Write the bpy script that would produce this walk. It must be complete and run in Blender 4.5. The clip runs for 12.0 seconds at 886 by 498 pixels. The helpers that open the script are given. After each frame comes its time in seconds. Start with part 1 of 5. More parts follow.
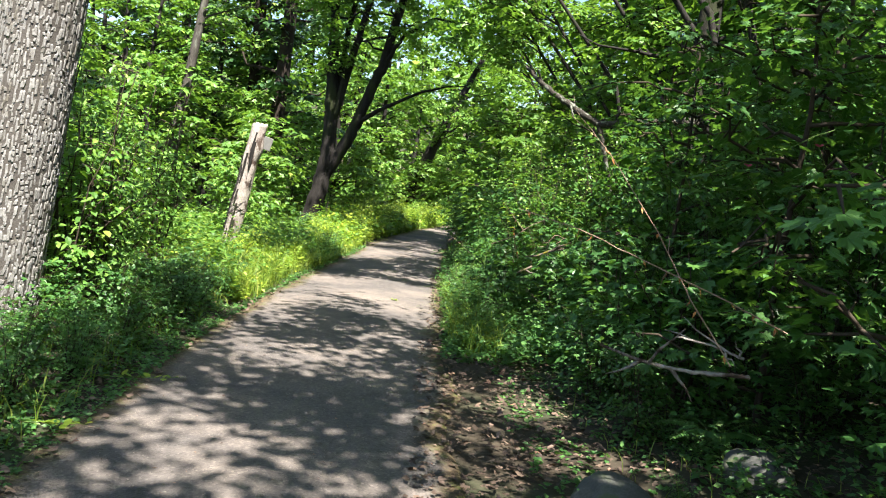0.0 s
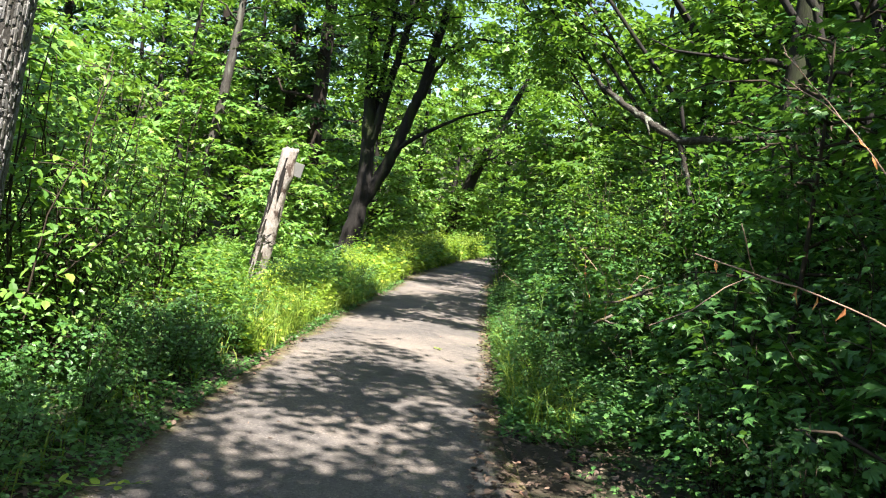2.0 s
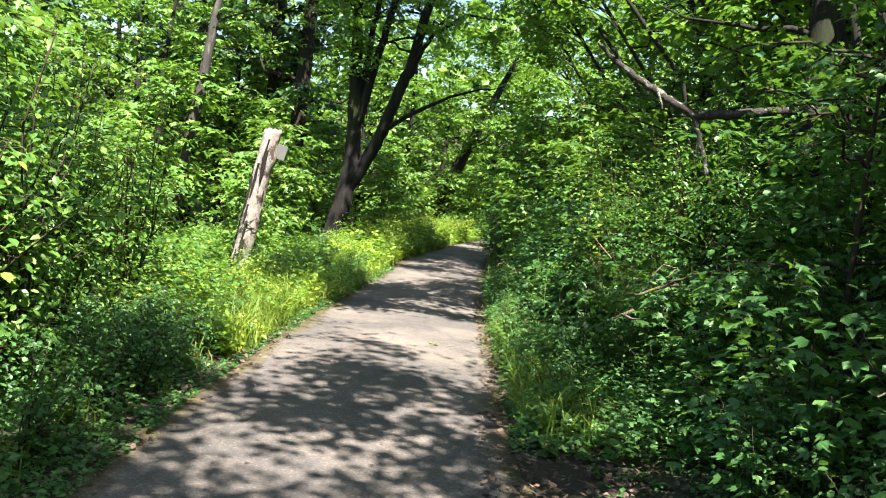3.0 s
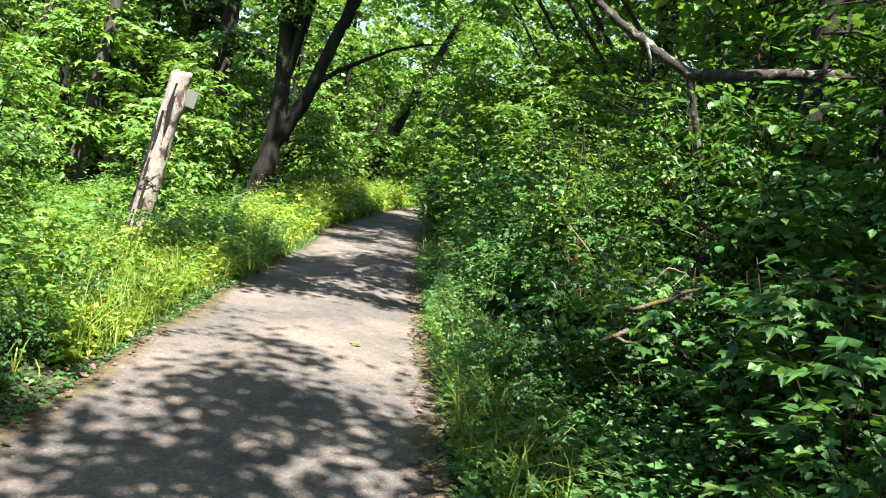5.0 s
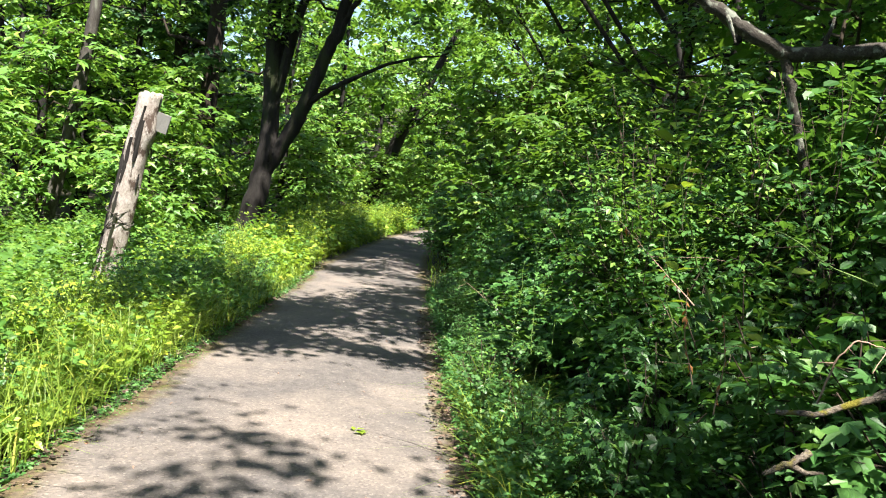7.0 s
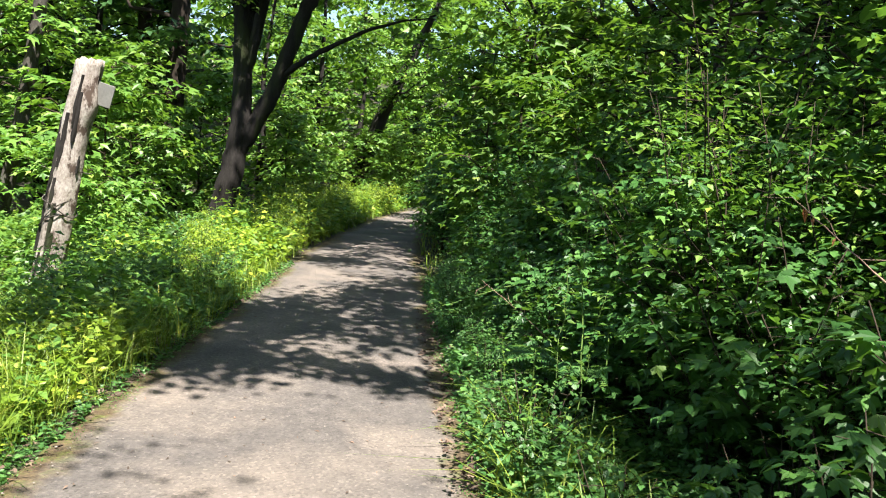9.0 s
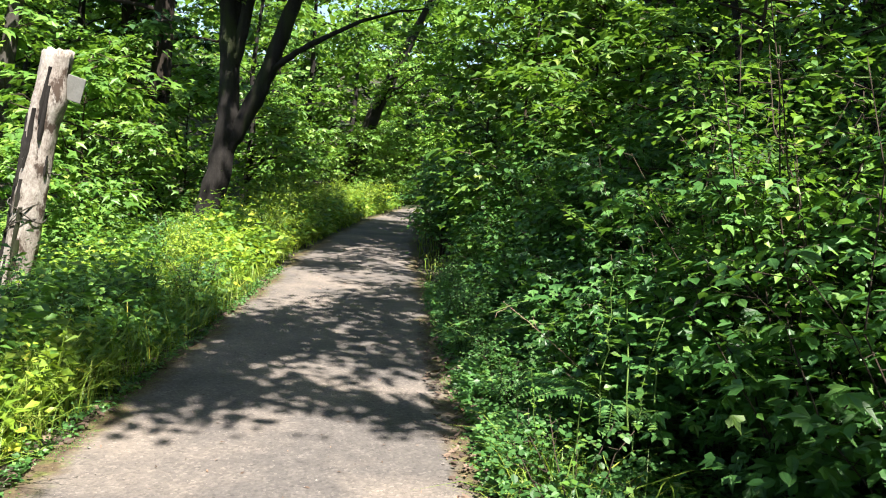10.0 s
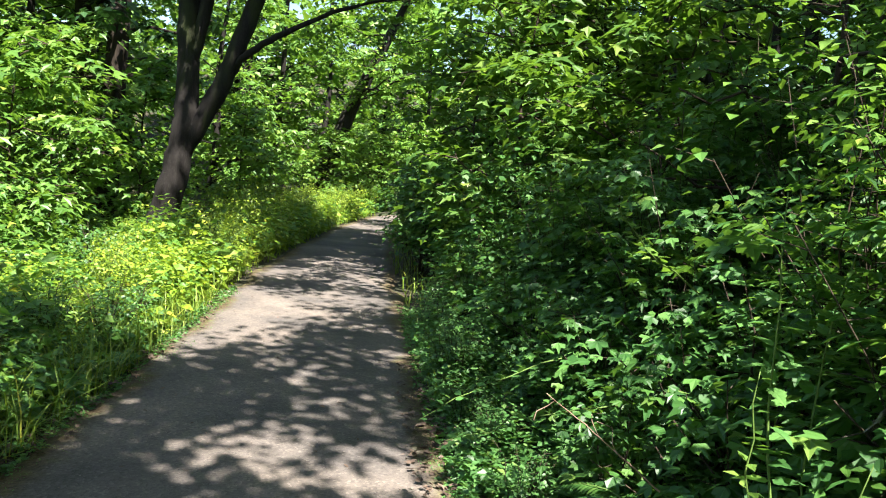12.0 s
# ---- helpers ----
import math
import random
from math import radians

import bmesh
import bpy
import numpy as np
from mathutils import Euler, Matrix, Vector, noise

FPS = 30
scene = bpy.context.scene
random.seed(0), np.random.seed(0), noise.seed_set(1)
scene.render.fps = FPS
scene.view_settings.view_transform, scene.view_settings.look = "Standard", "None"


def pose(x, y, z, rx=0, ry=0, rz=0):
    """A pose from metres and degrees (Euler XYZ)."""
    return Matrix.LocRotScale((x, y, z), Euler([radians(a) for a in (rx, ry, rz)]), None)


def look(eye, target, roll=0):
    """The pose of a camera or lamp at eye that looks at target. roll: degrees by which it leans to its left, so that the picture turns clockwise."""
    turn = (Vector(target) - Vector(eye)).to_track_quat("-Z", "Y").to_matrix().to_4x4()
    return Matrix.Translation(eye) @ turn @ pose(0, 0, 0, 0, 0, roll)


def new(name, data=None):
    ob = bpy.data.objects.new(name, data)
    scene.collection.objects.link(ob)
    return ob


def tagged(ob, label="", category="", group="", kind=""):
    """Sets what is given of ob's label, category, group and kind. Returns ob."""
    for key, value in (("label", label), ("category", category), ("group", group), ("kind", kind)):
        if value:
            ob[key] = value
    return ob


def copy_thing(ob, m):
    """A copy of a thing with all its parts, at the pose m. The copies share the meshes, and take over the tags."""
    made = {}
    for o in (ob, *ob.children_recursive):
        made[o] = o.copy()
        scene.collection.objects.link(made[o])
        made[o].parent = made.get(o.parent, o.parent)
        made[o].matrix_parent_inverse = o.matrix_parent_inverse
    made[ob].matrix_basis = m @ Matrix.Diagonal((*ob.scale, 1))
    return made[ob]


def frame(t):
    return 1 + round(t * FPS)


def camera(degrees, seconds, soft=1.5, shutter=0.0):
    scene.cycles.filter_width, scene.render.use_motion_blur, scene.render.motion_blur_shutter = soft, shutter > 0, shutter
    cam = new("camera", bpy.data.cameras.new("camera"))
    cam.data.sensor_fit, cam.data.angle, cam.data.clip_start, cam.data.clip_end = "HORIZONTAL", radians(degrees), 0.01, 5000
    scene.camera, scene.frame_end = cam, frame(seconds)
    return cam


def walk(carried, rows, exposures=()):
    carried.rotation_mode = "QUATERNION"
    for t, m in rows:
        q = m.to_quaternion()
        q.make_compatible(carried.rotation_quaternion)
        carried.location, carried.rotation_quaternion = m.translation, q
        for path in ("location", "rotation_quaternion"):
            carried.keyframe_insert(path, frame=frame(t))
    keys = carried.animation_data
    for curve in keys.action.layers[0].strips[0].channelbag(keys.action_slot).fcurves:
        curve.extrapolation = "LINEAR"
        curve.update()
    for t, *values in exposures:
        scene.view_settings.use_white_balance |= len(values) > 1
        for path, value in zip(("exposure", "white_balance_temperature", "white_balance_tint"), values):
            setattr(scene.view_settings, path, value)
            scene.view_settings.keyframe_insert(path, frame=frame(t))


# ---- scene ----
cam = camera(58.5, 12.0, soft=1.1)
PATH = [
    (0, (1.381, -2.752, 1.495), (1.183, -0.766, 1.359), 7.7),
    (0.5, (1.3, -2.375, 1.475), (1.074, -0.393, 1.329), 9.1),
    (1, (1.203, -1.974, 1.488), (0.962, 0.009, 1.391), 8.9),
    (1.5, (1.149, -1.558, 1.495), (0.827, 0.413, 1.384), 8.0),
    (2, (1.066, -1.205, 1.485), (0.762, 0.77, 1.41), 7.5),
    (2.5, (0.942, -0.866, 1.494), (0.661, 1.113, 1.427), 7.2),
    (2.7, (0.909, -0.726, 1.483), (0.636, 1.254, 1.399), 7.0),
    (4.3, (0.726, 0.538, 1.521), (0.495, 2.517, 1.354), 7.7),
    (4.5, (0.723, 0.701, 1.537), (0.503, 2.681, 1.359), 8.0),
    (5, (0.666, 1.148, 1.511), (0.579, 3.138, 1.333), 9.7),
    (5.5, (0.658, 1.576, 1.52), (0.582, 3.565, 1.324), 9.4),
    (6, (0.622, 1.989, 1.539), (0.541, 3.978, 1.35), 9.7),
    (6.5, (0.483, 2.384, 1.557), (0.387, 4.375, 1.39), 9.1),
    (6.7, (0.453, 2.533, 1.552), (0.352, 4.526, 1.42), 8.3),
    (8.3, (0.303, 3.844, 1.512), (0.21, 5.835, 1.35), 5.8),
    (8.5, (0.281, 4.006, 1.52), (0.191, 5.996, 1.35), 5.8),
    (9, (0.192, 4.414, 1.495), (0.131, 6.404, 1.312), 5.5),
    (9.5, (0.112, 4.802, 1.495), (0.061, 6.793, 1.312), 4.8),
    (10, (0.061, 5.184, 1.508), (0.018, 7.174, 1.318), 5.1),
    (10.5, (-0.015, 5.57, 1.499), (-0.041, 7.565, 1.355), 5.7),
    (11, (-0.031, 5.935, 1.493), (-0.053, 7.931, 1.373), 5.5),
    (11.5, (-0.026, 6.302, 1.506), (-0.029, 8.296, 1.357), 5.5),
    (12, (-0.094, 6.712, 1.513), (-0.07, 8.705, 1.344), 6.0),
]
walk(cam, [(t, look(eye, aim, roll)) for t, eye, aim, roll in PATH],
     exposures=[(0.0, 2.48), (5.5, 2.5), (7.0, 2.38), (8.5, 2.24), (10.0, 2.26), (11.5, 2.42), (12.0, 2.44)])

# ---- light ----
SUN_EL, SUN_AZ = radians(60), radians(158)      # azimuth clockwise from +y
world = bpy.data.worlds.new("sky")
scene.world = world
world.use_nodes = True
wn = world.node_tree.nodes
wn.clear()
w_out = wn.new("ShaderNodeOutputWorld")
w_bg = wn.new("ShaderNodeBackground")
w_sky = wn.new("ShaderNodeTexSky")
w_sky.sky_type = 'NISHITA'
w_sky.sun_disc = False
w_sky.sun_elevation = SUN_EL
w_sky.sun_rotation = SUN_AZ
w_bg.inputs["Strength"].default_value = 0.058
world.node_tree.links.new(w_sky.outputs[0], w_bg.inputs["Color"])
world.node_tree.links.new(w_bg.outputs[0], w_out.inputs["Surface"])
sun_data = bpy.data.lights.new("sun", 'SUN')
sun_data.energy = 5.0
sun_data.angle = radians(0.55)
sun_data.color = (1.0, 0.95, 0.86)
sun = new("sun", sun_data)
TO_SUN = Vector((math.sin(SUN_AZ) * math.cos(SUN_EL), math.cos(SUN_AZ) * math.cos(SUN_EL), math.sin(SUN_EL)))
sun.matrix_basis = look(TO_SUN * 60, (0, 0, 0))


# ---- materials ----
def material(name):
    m = bpy.data.materials.new(name)
    m.use_nodes = True
    nt = m.node_tree
    nt.nodes.clear()
    out = nt.nodes.new("ShaderNodeOutputMaterial")
    return m, nt, out


def node(nt, kind, **inputs):
    n = nt.nodes.new(kind)
    for k, v in inputs.items():
        n.inputs[k.replace("_", " ")].default_value = v
    return n


def ramp(nt, source, stops):
    r = nt.nodes.new("ShaderNodeValToRGB")
    el = r.color_ramp.elements
    while len(el) < len(stops):
        el.new(0.5)
    for e, (p, c) in zip(el, stops):
        e.position, e.color = p, (*c, 1)
    nt.links.new(source, r.inputs[0])
    return r


def leaf_material(name, dark, mid, light, through_col, gloss=0.45, translucent=0.4):
    """Leaf tissue: colour differs leaf by leaf, lets light through."""
    m, nt, out = material(name)
    geo = nt.nodes.new("ShaderNodeNewGeometry")
    info = nt.nodes.new("ShaderNodeObjectInfo")
    r = ramp(nt, geo.outputs["Random Per Island"], [(0.0, dark), (0.5, mid), (0.93, light), (1.0, (light[0] * 1.5, light[1] * 1.1, light[2]))])
    hsv = nt.nodes.new("ShaderNodeHueSaturation")
    mul = nt.nodes.new("ShaderNodeMapRange")
    mul.inputs["To Min"].default_value, mul.inputs["To Max"].default_value = 0.8, 1.2
    nt.links.new(info.outputs["Random"], mul.inputs["Value"])
    nt.links.new(mul.outputs[0], hsv.inputs["Value"])
    nt.links.new(r.outputs[0], hsv.inputs["Color"])
    p = node(nt, "ShaderNodeBsdfPrincipled", Roughness=gloss)
    p.inputs["Specular IOR Level"].default_value = 0.38
    nt.links.new(hsv.outputs[0], p.inputs["Base Color"])
    tr = nt.nodes.new("ShaderNodeBsdfTranslucent")
    tint = nt.nodes.new("ShaderNodeMix")
    tint.data_type = 'RGBA'
    tint.inputs[0].default_value = 0.65
    nt.links.new(hsv.outputs[0], tint.inputs[6])
    tint.inputs[7].default_value = (*through_col, 1)
    nt.links.new(tint.outputs[2], tr.inputs["Color"])
    mix = nt.nodes.new("ShaderNodeMixShader")
    mix.inputs[0].default_value = translucent
    nt.links.new(p.outputs[0], mix.inputs[1])
    nt.links.new(tr.outputs[0], mix.inputs[2])
    nt.links.new(mix.outputs[0], out.inputs["Surface"])
    return m


def rough_material(name, stops, scale, detail_scale, bump=0.4, rough=0.9, stretch=(1, 1, 1), extra=None):
    """Bark, soil, stone: two scales of noise in colour, fine relief."""
    m, nt, out = material(name)
    co = nt.nodes.new("ShaderNodeTexCoord")
    mp = nt.nodes.new("ShaderNodeMapping")
    mp.inputs["Scale"].default_value = stretch
    nt.links.new(co.outputs["Object"], mp.inputs["Vector"])
    a = node(nt, "ShaderNodeTexNoise", Scale=scale, Detail=6.0, Roughness=0.65)
    b = node(nt, "ShaderNodeTexNoise", Scale=detail_scale, Detail=4.0, Roughness=0.7)
    nt.links.new(mp.outputs[0], a.inputs["Vector"])
    nt.links.new(mp.outputs[0], b.inputs["Vector"])
    mx = nt.nodes.new("ShaderNodeMix")
    mx.inputs[0].default_value = 0.5
    nt.links.new(a.outputs[0], mx.inputs[2])
    nt.links.new(b.outputs[0], mx.inputs[3])
    r = ramp(nt, mx.outputs[0], stops)
    p = node(nt, "ShaderNodeBsdfPrincipled", Roughness=rough)
    p.inputs["Specular IOR Level"].default_value = 0.25
    colour = r.outputs[0]
    if extra:
        colour = extra(nt, mp, colour)
    nt.links.new(colour, p.inputs["Base Color"])
    bp = node(nt, "ShaderNodeBump", Strength=bump, Distance=0.02)
    nt.links.new(mx.outputs[0], bp.inputs["Height"])
    nt.links.new(bp.outputs[0], p.inputs["Normal"])
    nt.links.new(p.outputs[0], out.inputs["Surface"])
    return m


def patches(colour2, scale, low, high):
    """Mixes a second colour in where a noise is high: moss, lichen, dust."""
    def add(nt, mp, colour):
        n = node(nt, "ShaderNodeTexNoise", Scale=scale, Detail=5.0, Roughness=0.6)
        nt.links.new(mp.outputs[0], n.inputs["Vector"])
        k = nt.nodes.new("ShaderNodeMapRange")
        k.inputs["From Min"].default_value, k.inputs["From Max"].default_value = low, high
        nt.links.new(n.outputs[0], k.inputs["Value"])
        mx = nt.nodes.new("ShaderNodeMix")
        mx.data_type = 'RGBA'
        nt.links.new(k.outputs[0], mx.inputs[0])
        nt.links.new(colour, mx.inputs[6])
        mx.inputs[7].default_value = (*colour2, 1)
        return mx.outputs[2]
    return add


LEAF_BROAD = leaf_material("broad_leaf", (0.023, 0.07, 0.017), (0.039, 0.11, 0.024), (0.072, 0.165, 0.036), (0.17, 0.35, 0.03), translucent=0.33)
LEAF_SMALL = leaf_material("small_leaf", (0.03, 0.084, 0.022), (0.05, 0.13, 0.033), (0.085, 0.18, 0.047), (0.16, 0.33, 0.033), translucent=0.33)
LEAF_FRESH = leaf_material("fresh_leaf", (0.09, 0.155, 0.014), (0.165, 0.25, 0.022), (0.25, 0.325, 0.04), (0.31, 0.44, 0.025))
LEAF_CANOPY = leaf_material("canopy_leaf", (0.043, 0.108, 0.017), (0.08, 0.17, 0.027), (0.135, 0.235, 0.042), (0.21, 0.39, 0.026), translucent=0.36)
GRASS = leaf_material("grass_blade", (0.07, 0.125, 0.016), (0.125, 0.195, 0.024), (0.2, 0.25, 0.045), (0.25, 0.36, 0.02))
NEEDLE = leaf_material("needle", (0.012, 0.04, 0.014), (0.02, 0.06, 0.018), (0.035, 0.085, 0.022), (0.05, 0.13, 0.02), translucent=0.2)
DEAD_LEAF = leaf_material("dead_leaf", (0.035, 0.022, 0.015), (0.085, 0.055, 0.04), (0.18, 0.125, 0.092), (0.09, 0.05, 0.02), gloss=0.7, translucent=0.1)
RUST_LEAF = leaf_material("rust_leaf", (0.16, 0.055, 0.018), (0.26, 0.1, 0.03), (0.36, 0.17, 0.06), (0.4, 0.15, 0.03), gloss=0.7, translucent=0.25)
PETAL = leaf_material("petal", (0.5, 0.04, 0.15), (0.6, 0.06, 0.2), (0.7, 0.1, 0.28), (0.7, 0.1, 0.25), translucent=0.3)
BARK_DARK = rough_material("dark_bark", [(0.3, (0.004, 0.003, 0.0025)), (0.5, (0.012, 0.010, 0.009)), (0.72, (0.034, 0.03, 0.027))], 9, 60, bump=1.0, stretch=(1, 1, 0.22), extra=patches((0.022, 0.03, 0.008), 2.2, 0.56, 0.72))
BARK_GREY = rough_material("grey_bark", [(0.25, (0.07, 0.065, 0.06)), (0.5, (0.18, 0.172, 0.165)), (0.75, (0.32, 0.31, 0.3))], 9, 60, bump=1.0, stretch=(1, 1, 0.4), extra=patches((0.1, 0.09, 0.075), 14.0, 0.52, 0.66))
BARK_MID = rough_material("grey_brown_bark", [(0.25, (0.016, 0.013, 0.011)), (0.5, (0.045, 0.039, 0.034)), (0.75, (0.1, 0.09, 0.08))], 7, 50, bump=0.9, stretch=(1, 1, 0.3), extra=patches((0.11, 0.11, 0.09), 3.0, 0.58, 0.7))
BARK_GAP = rough_material("bark_furrow", [(0.25, (0.028, 0.024, 0.021)), (0.75, (0.09, 0.08, 0.072))], 8, 60, bump=0.6)
BARK_CONIFER = rough_material("conifer_bark", [(0.25, (0.006, 0.004, 0.003)), (0.5, (0.016, 0.011, 0.008)), (0.75, (0.034, 0.025, 0.018))], 5, 40, bump=0.9, stretch=(1, 1, 0.2))
DEADWOOD = rough_material("dead_wood", [(0.33, (0.05, 0.038, 0.032)), (0.46, (0.2, 0.168, 0.148)), (0.62, (0.34, 0.31, 0.285))], 10, 55, bump=1.0, stretch=(1, 1, 0.5), extra=patches((0.05, 0.034, 0.026), 7.0, 0.53, 0.6))
LICHEN_WOOD = rough_material("lichen_wood", [(0.3, (0.01, 0.008, 0.006)), (0.5, (0.032, 0.027, 0.022)), (0.7, (0.075, 0.068, 0.058))], 14, 70, bump=1.0, extra=patches((0.15, 0.16, 0.13), 11.0, 0.54, 0.62))
MOSS_WOOD = rough_material("mossy_wood", [(0.3, (0.02, 0.015, 0.011)), (0.5, (0.09, 0.072, 0.056)), (0.7, (0.21, 0.18, 0.145))], 16, 70, bump=1.0, extra=patches((0.12, 0.105, 0.012), 9.0, 0.52, 0.6))
TWIG = rough_material("twig_bark", [(0.25, (0.018, 0.013, 0.009)), (0.75, (0.055, 0.04, 0.027))], 9, 60, bump=0.3)
PALE_TWIG = rough_material("pale_twig", [(0.25, (0.16, 0.1, 0.07)), (0.75, (0.36, 0.25, 0.19))], 9, 60, bump=0.3)
GREEN_STEM = rough_material("green_stem", [(0.25, (0.05, 0.1, 0.02)), (0.75, (0.12, 0.18, 0.04))], 9, 60, bump=0.2, rough=0.6)
SOIL = rough_material("forest_soil", [(0.25, (0.014, 0.011, 0.008)), (0.5, (0.035, 0.027, 0.018)), (0.75, (0.075, 0.06, 0.042))], 1.2, 30, bump=0.8, extra=patches((0.02, 0.04, 0.012), 0.7, 0.45, 0.7))
STONE = rough_material("stone", [(0.25, (0.03, 0.03, 0.027)), (0.5, (0.065, 0.065, 0.06)), (0.75, (0.12, 0.12, 0.11))], 6, 70, bump=0.5, extra=patches((0.06, 0.075, 0.03), 4.0, 0.5, 0.64))
PEBBLE = rough_material("pebble", [(0.25, (0.07, 0.06, 0.055)), (0.75, (0.25, 0.22, 0.2))], 3, 60, bump=0.2)
WEATHERED = rough_material("weathered_board", [(0.25, (0.09, 0.088, 0.083)), (0.75, (0.18, 0.175, 0.165))], 6, 50, bump=0.4)


def path_material():
    m, nt, out = material("packed_gravel")
    co = nt.nodes.new("ShaderNodeTexCoord")
    big = node(nt, "ShaderNodeTexNoise", Scale=0.9, Detail=5.0, Roughness=0.6)
    mid = node(nt, "ShaderNodeTexNoise", Scale=9.0, Detail=6.0, Roughness=0.7)
    grit = node(nt, "ShaderNodeTexVoronoi", Scale=70.0)
    fine = node(nt, "ShaderNodeTexNoise", Scale=160.0, Detail=2.0)
    for n in (big, mid, grit, fine):
        nt.links.new(co.outputs["Object"], n.inputs["Vector"])
    a = ramp(nt, mid.outputs[0], [(0.3, (0.068, 0.06, 0.058)), (0.55, (0.088, 0.078, 0.073)), (0.75, (0.115, 0.1, 0.094))])
    dust = nt.nodes.new("ShaderNodeMapRange")
    dust.inputs["From Min"].default_value, dust.inputs["From Max"].default_value = 0.42, 0.7
    nt.links.new(big.outputs[0], dust.inputs["Value"])
    mx = nt.nodes.new("ShaderNodeMix")
    mx.data_type = 'RGBA'
    nt.links.new(dust.outputs[0], mx.inputs[0])
    nt.links.new(a.outputs[0], mx.inputs[6])
    mx.inputs[7].default_value = (0.165, 0.137, 0.118, 1)
    rim = nt.nodes.new("ShaderNodeAttribute")
    rim.attribute_name = "rim"
    ragged = node(nt, "ShaderNodeTexNoise", Scale=2.4, Detail=7.0, Roughness=0.68)
    nt.links.new(co.outputs["Object"], ragged.inputs["Vector"])
    both = nt.nodes.new("ShaderNodeMath")
    both.operation = 'ADD'
    nt.links.new(rim.outputs["Fac"], both.inputs[0])
    nt.links.new(ragged.outputs[0], both.inputs[1])
    creep = nt.nodes.new("ShaderNodeMapRange")
    creep.inputs["From Min"].default_value, creep.inputs["From Max"].default_value = 0.92, 1.22
    nt.links.new(both.outputs[0], creep.inputs["Value"])
    earth = ramp(nt, mid.outputs[0], [(0.35, (0.045, 0.03, 0.019)), (0.5, (0.085, 0.062, 0.035)), (0.62, (0.075, 0.08, 0.024))])
    worn = nt.nodes.new("ShaderNodeMix")
    worn.data_type = 'RGBA'
    nt.links.new(creep.outputs[0], worn.inputs[0])
    nt.links.new(mx.outputs[2], worn.inputs[6])
    nt.links.new(earth.outputs[0], worn.inputs[7])
    mx = worn
    sp = ramp(nt, grit.outputs["Color"], [(0.0, (0.42, 0.42, 0.43)), (0.35, (0.85, 0.85, 0.85)), (0.7, (1.05, 1.04, 1.03)), (1.0, (1.9, 1.86, 1.8))])
    mu = nt.nodes.new("ShaderNodeMix")
    mu.data_type = 'RGBA'
    mu.blend_type = 'MULTIPLY'
    mu.inputs[0].default_value = 0.6
    nt.links.new(mx.outputs[2], mu.inputs[6])
    nt.links.new(sp.outputs[0], mu.inputs[7])
    p = node(nt, "ShaderNodeBsdfPrincipled", Roughness=0.88)
    p.inputs["Specular IOR Level"].default_value = 0.25
    nt.links.new(mu.outputs[2], p.inputs["Base Color"])
    add = nt.nodes.new("ShaderNodeMath")
    add.operation = 'ADD'
    nt.links.new(grit.outputs["Distance"], add.inputs[0])
    nt.links.new(fine.outputs[0], add.inputs[1])
    bp = node(nt, "ShaderNodeBump", Strength=0.7, Distance=0.008)
    nt.links.new(add.outputs[0], bp.inputs["Height"])
    nt.links.new(bp.outputs[0], p.inputs["Normal"])
    nt.links.new(p.outputs[0], out.inputs["Surface"])
    return m


GRAVEL = path_material()

# ---- plan: edges of the path by distance y ----
EDGE_Y = (-30, -4, 0.5, 3.5, 5.3, 7, 9, 11, 13.3, 17.6, 21, 28, 35, 42, 52)
EDGE_L = (3.9, 0.0, -0.8, -1.3, -1.55, -1.74, -1.93, -2.03, -2.2, -2.58, -2.68, -2.78, -2.5, -0.9, 4.0)
EDGE_R = (6.2, 2.15, 1.36, 0.98, 0.77, 0.6, 0.36, 0.13, -0.1, -0.5, -0.78, -1.1, -0.9, 0.9, 6.0)


def left_edge(y):
    return np.interp(y, EDGE_Y, EDGE_L)


def right_edge(y):
    return np.interp(y, EDGE_Y, EDGE_R)


def smooth(a, b, v):
    k = np.clip((v - a) / (b - a), 0, 1)
    return k * k * (3 - 2 * k)


def bumps(x, y):
    return 0.5 * np.sin(1.3 * x + 0.7 * y + 1) + 0.3 * np.sin(2.9 * x - 1.7 * y) + 0.2 * np.sin(5.3 * y + 3.1 * x + 2)


def ground_z(x, y):
    """Level under the path, a bank up on one side, a fall on the other."""
    x, y = np.asarray(x, float), np.asarray(y, float)
    dr, dl = x - right_edge(y), left_edge(y) - x
    up = 0.9 * smooth(0.5, 4.5, dr) + 0.8 * smooth(4, 14, dr)
    down = -0.62 * smooth(0.5, 3.4, dl) - 0.3 * smooth(4, 14, dl)
    off = smooth(0.05, 1.2, np.maximum(dr, dl))
    hill = 16 * smooth(48, 110, np.hypot(x + 2, y - 5))
    return up + down + hill + 0.05 * bumps(x, y) * off - 0.012 * (1 - off)


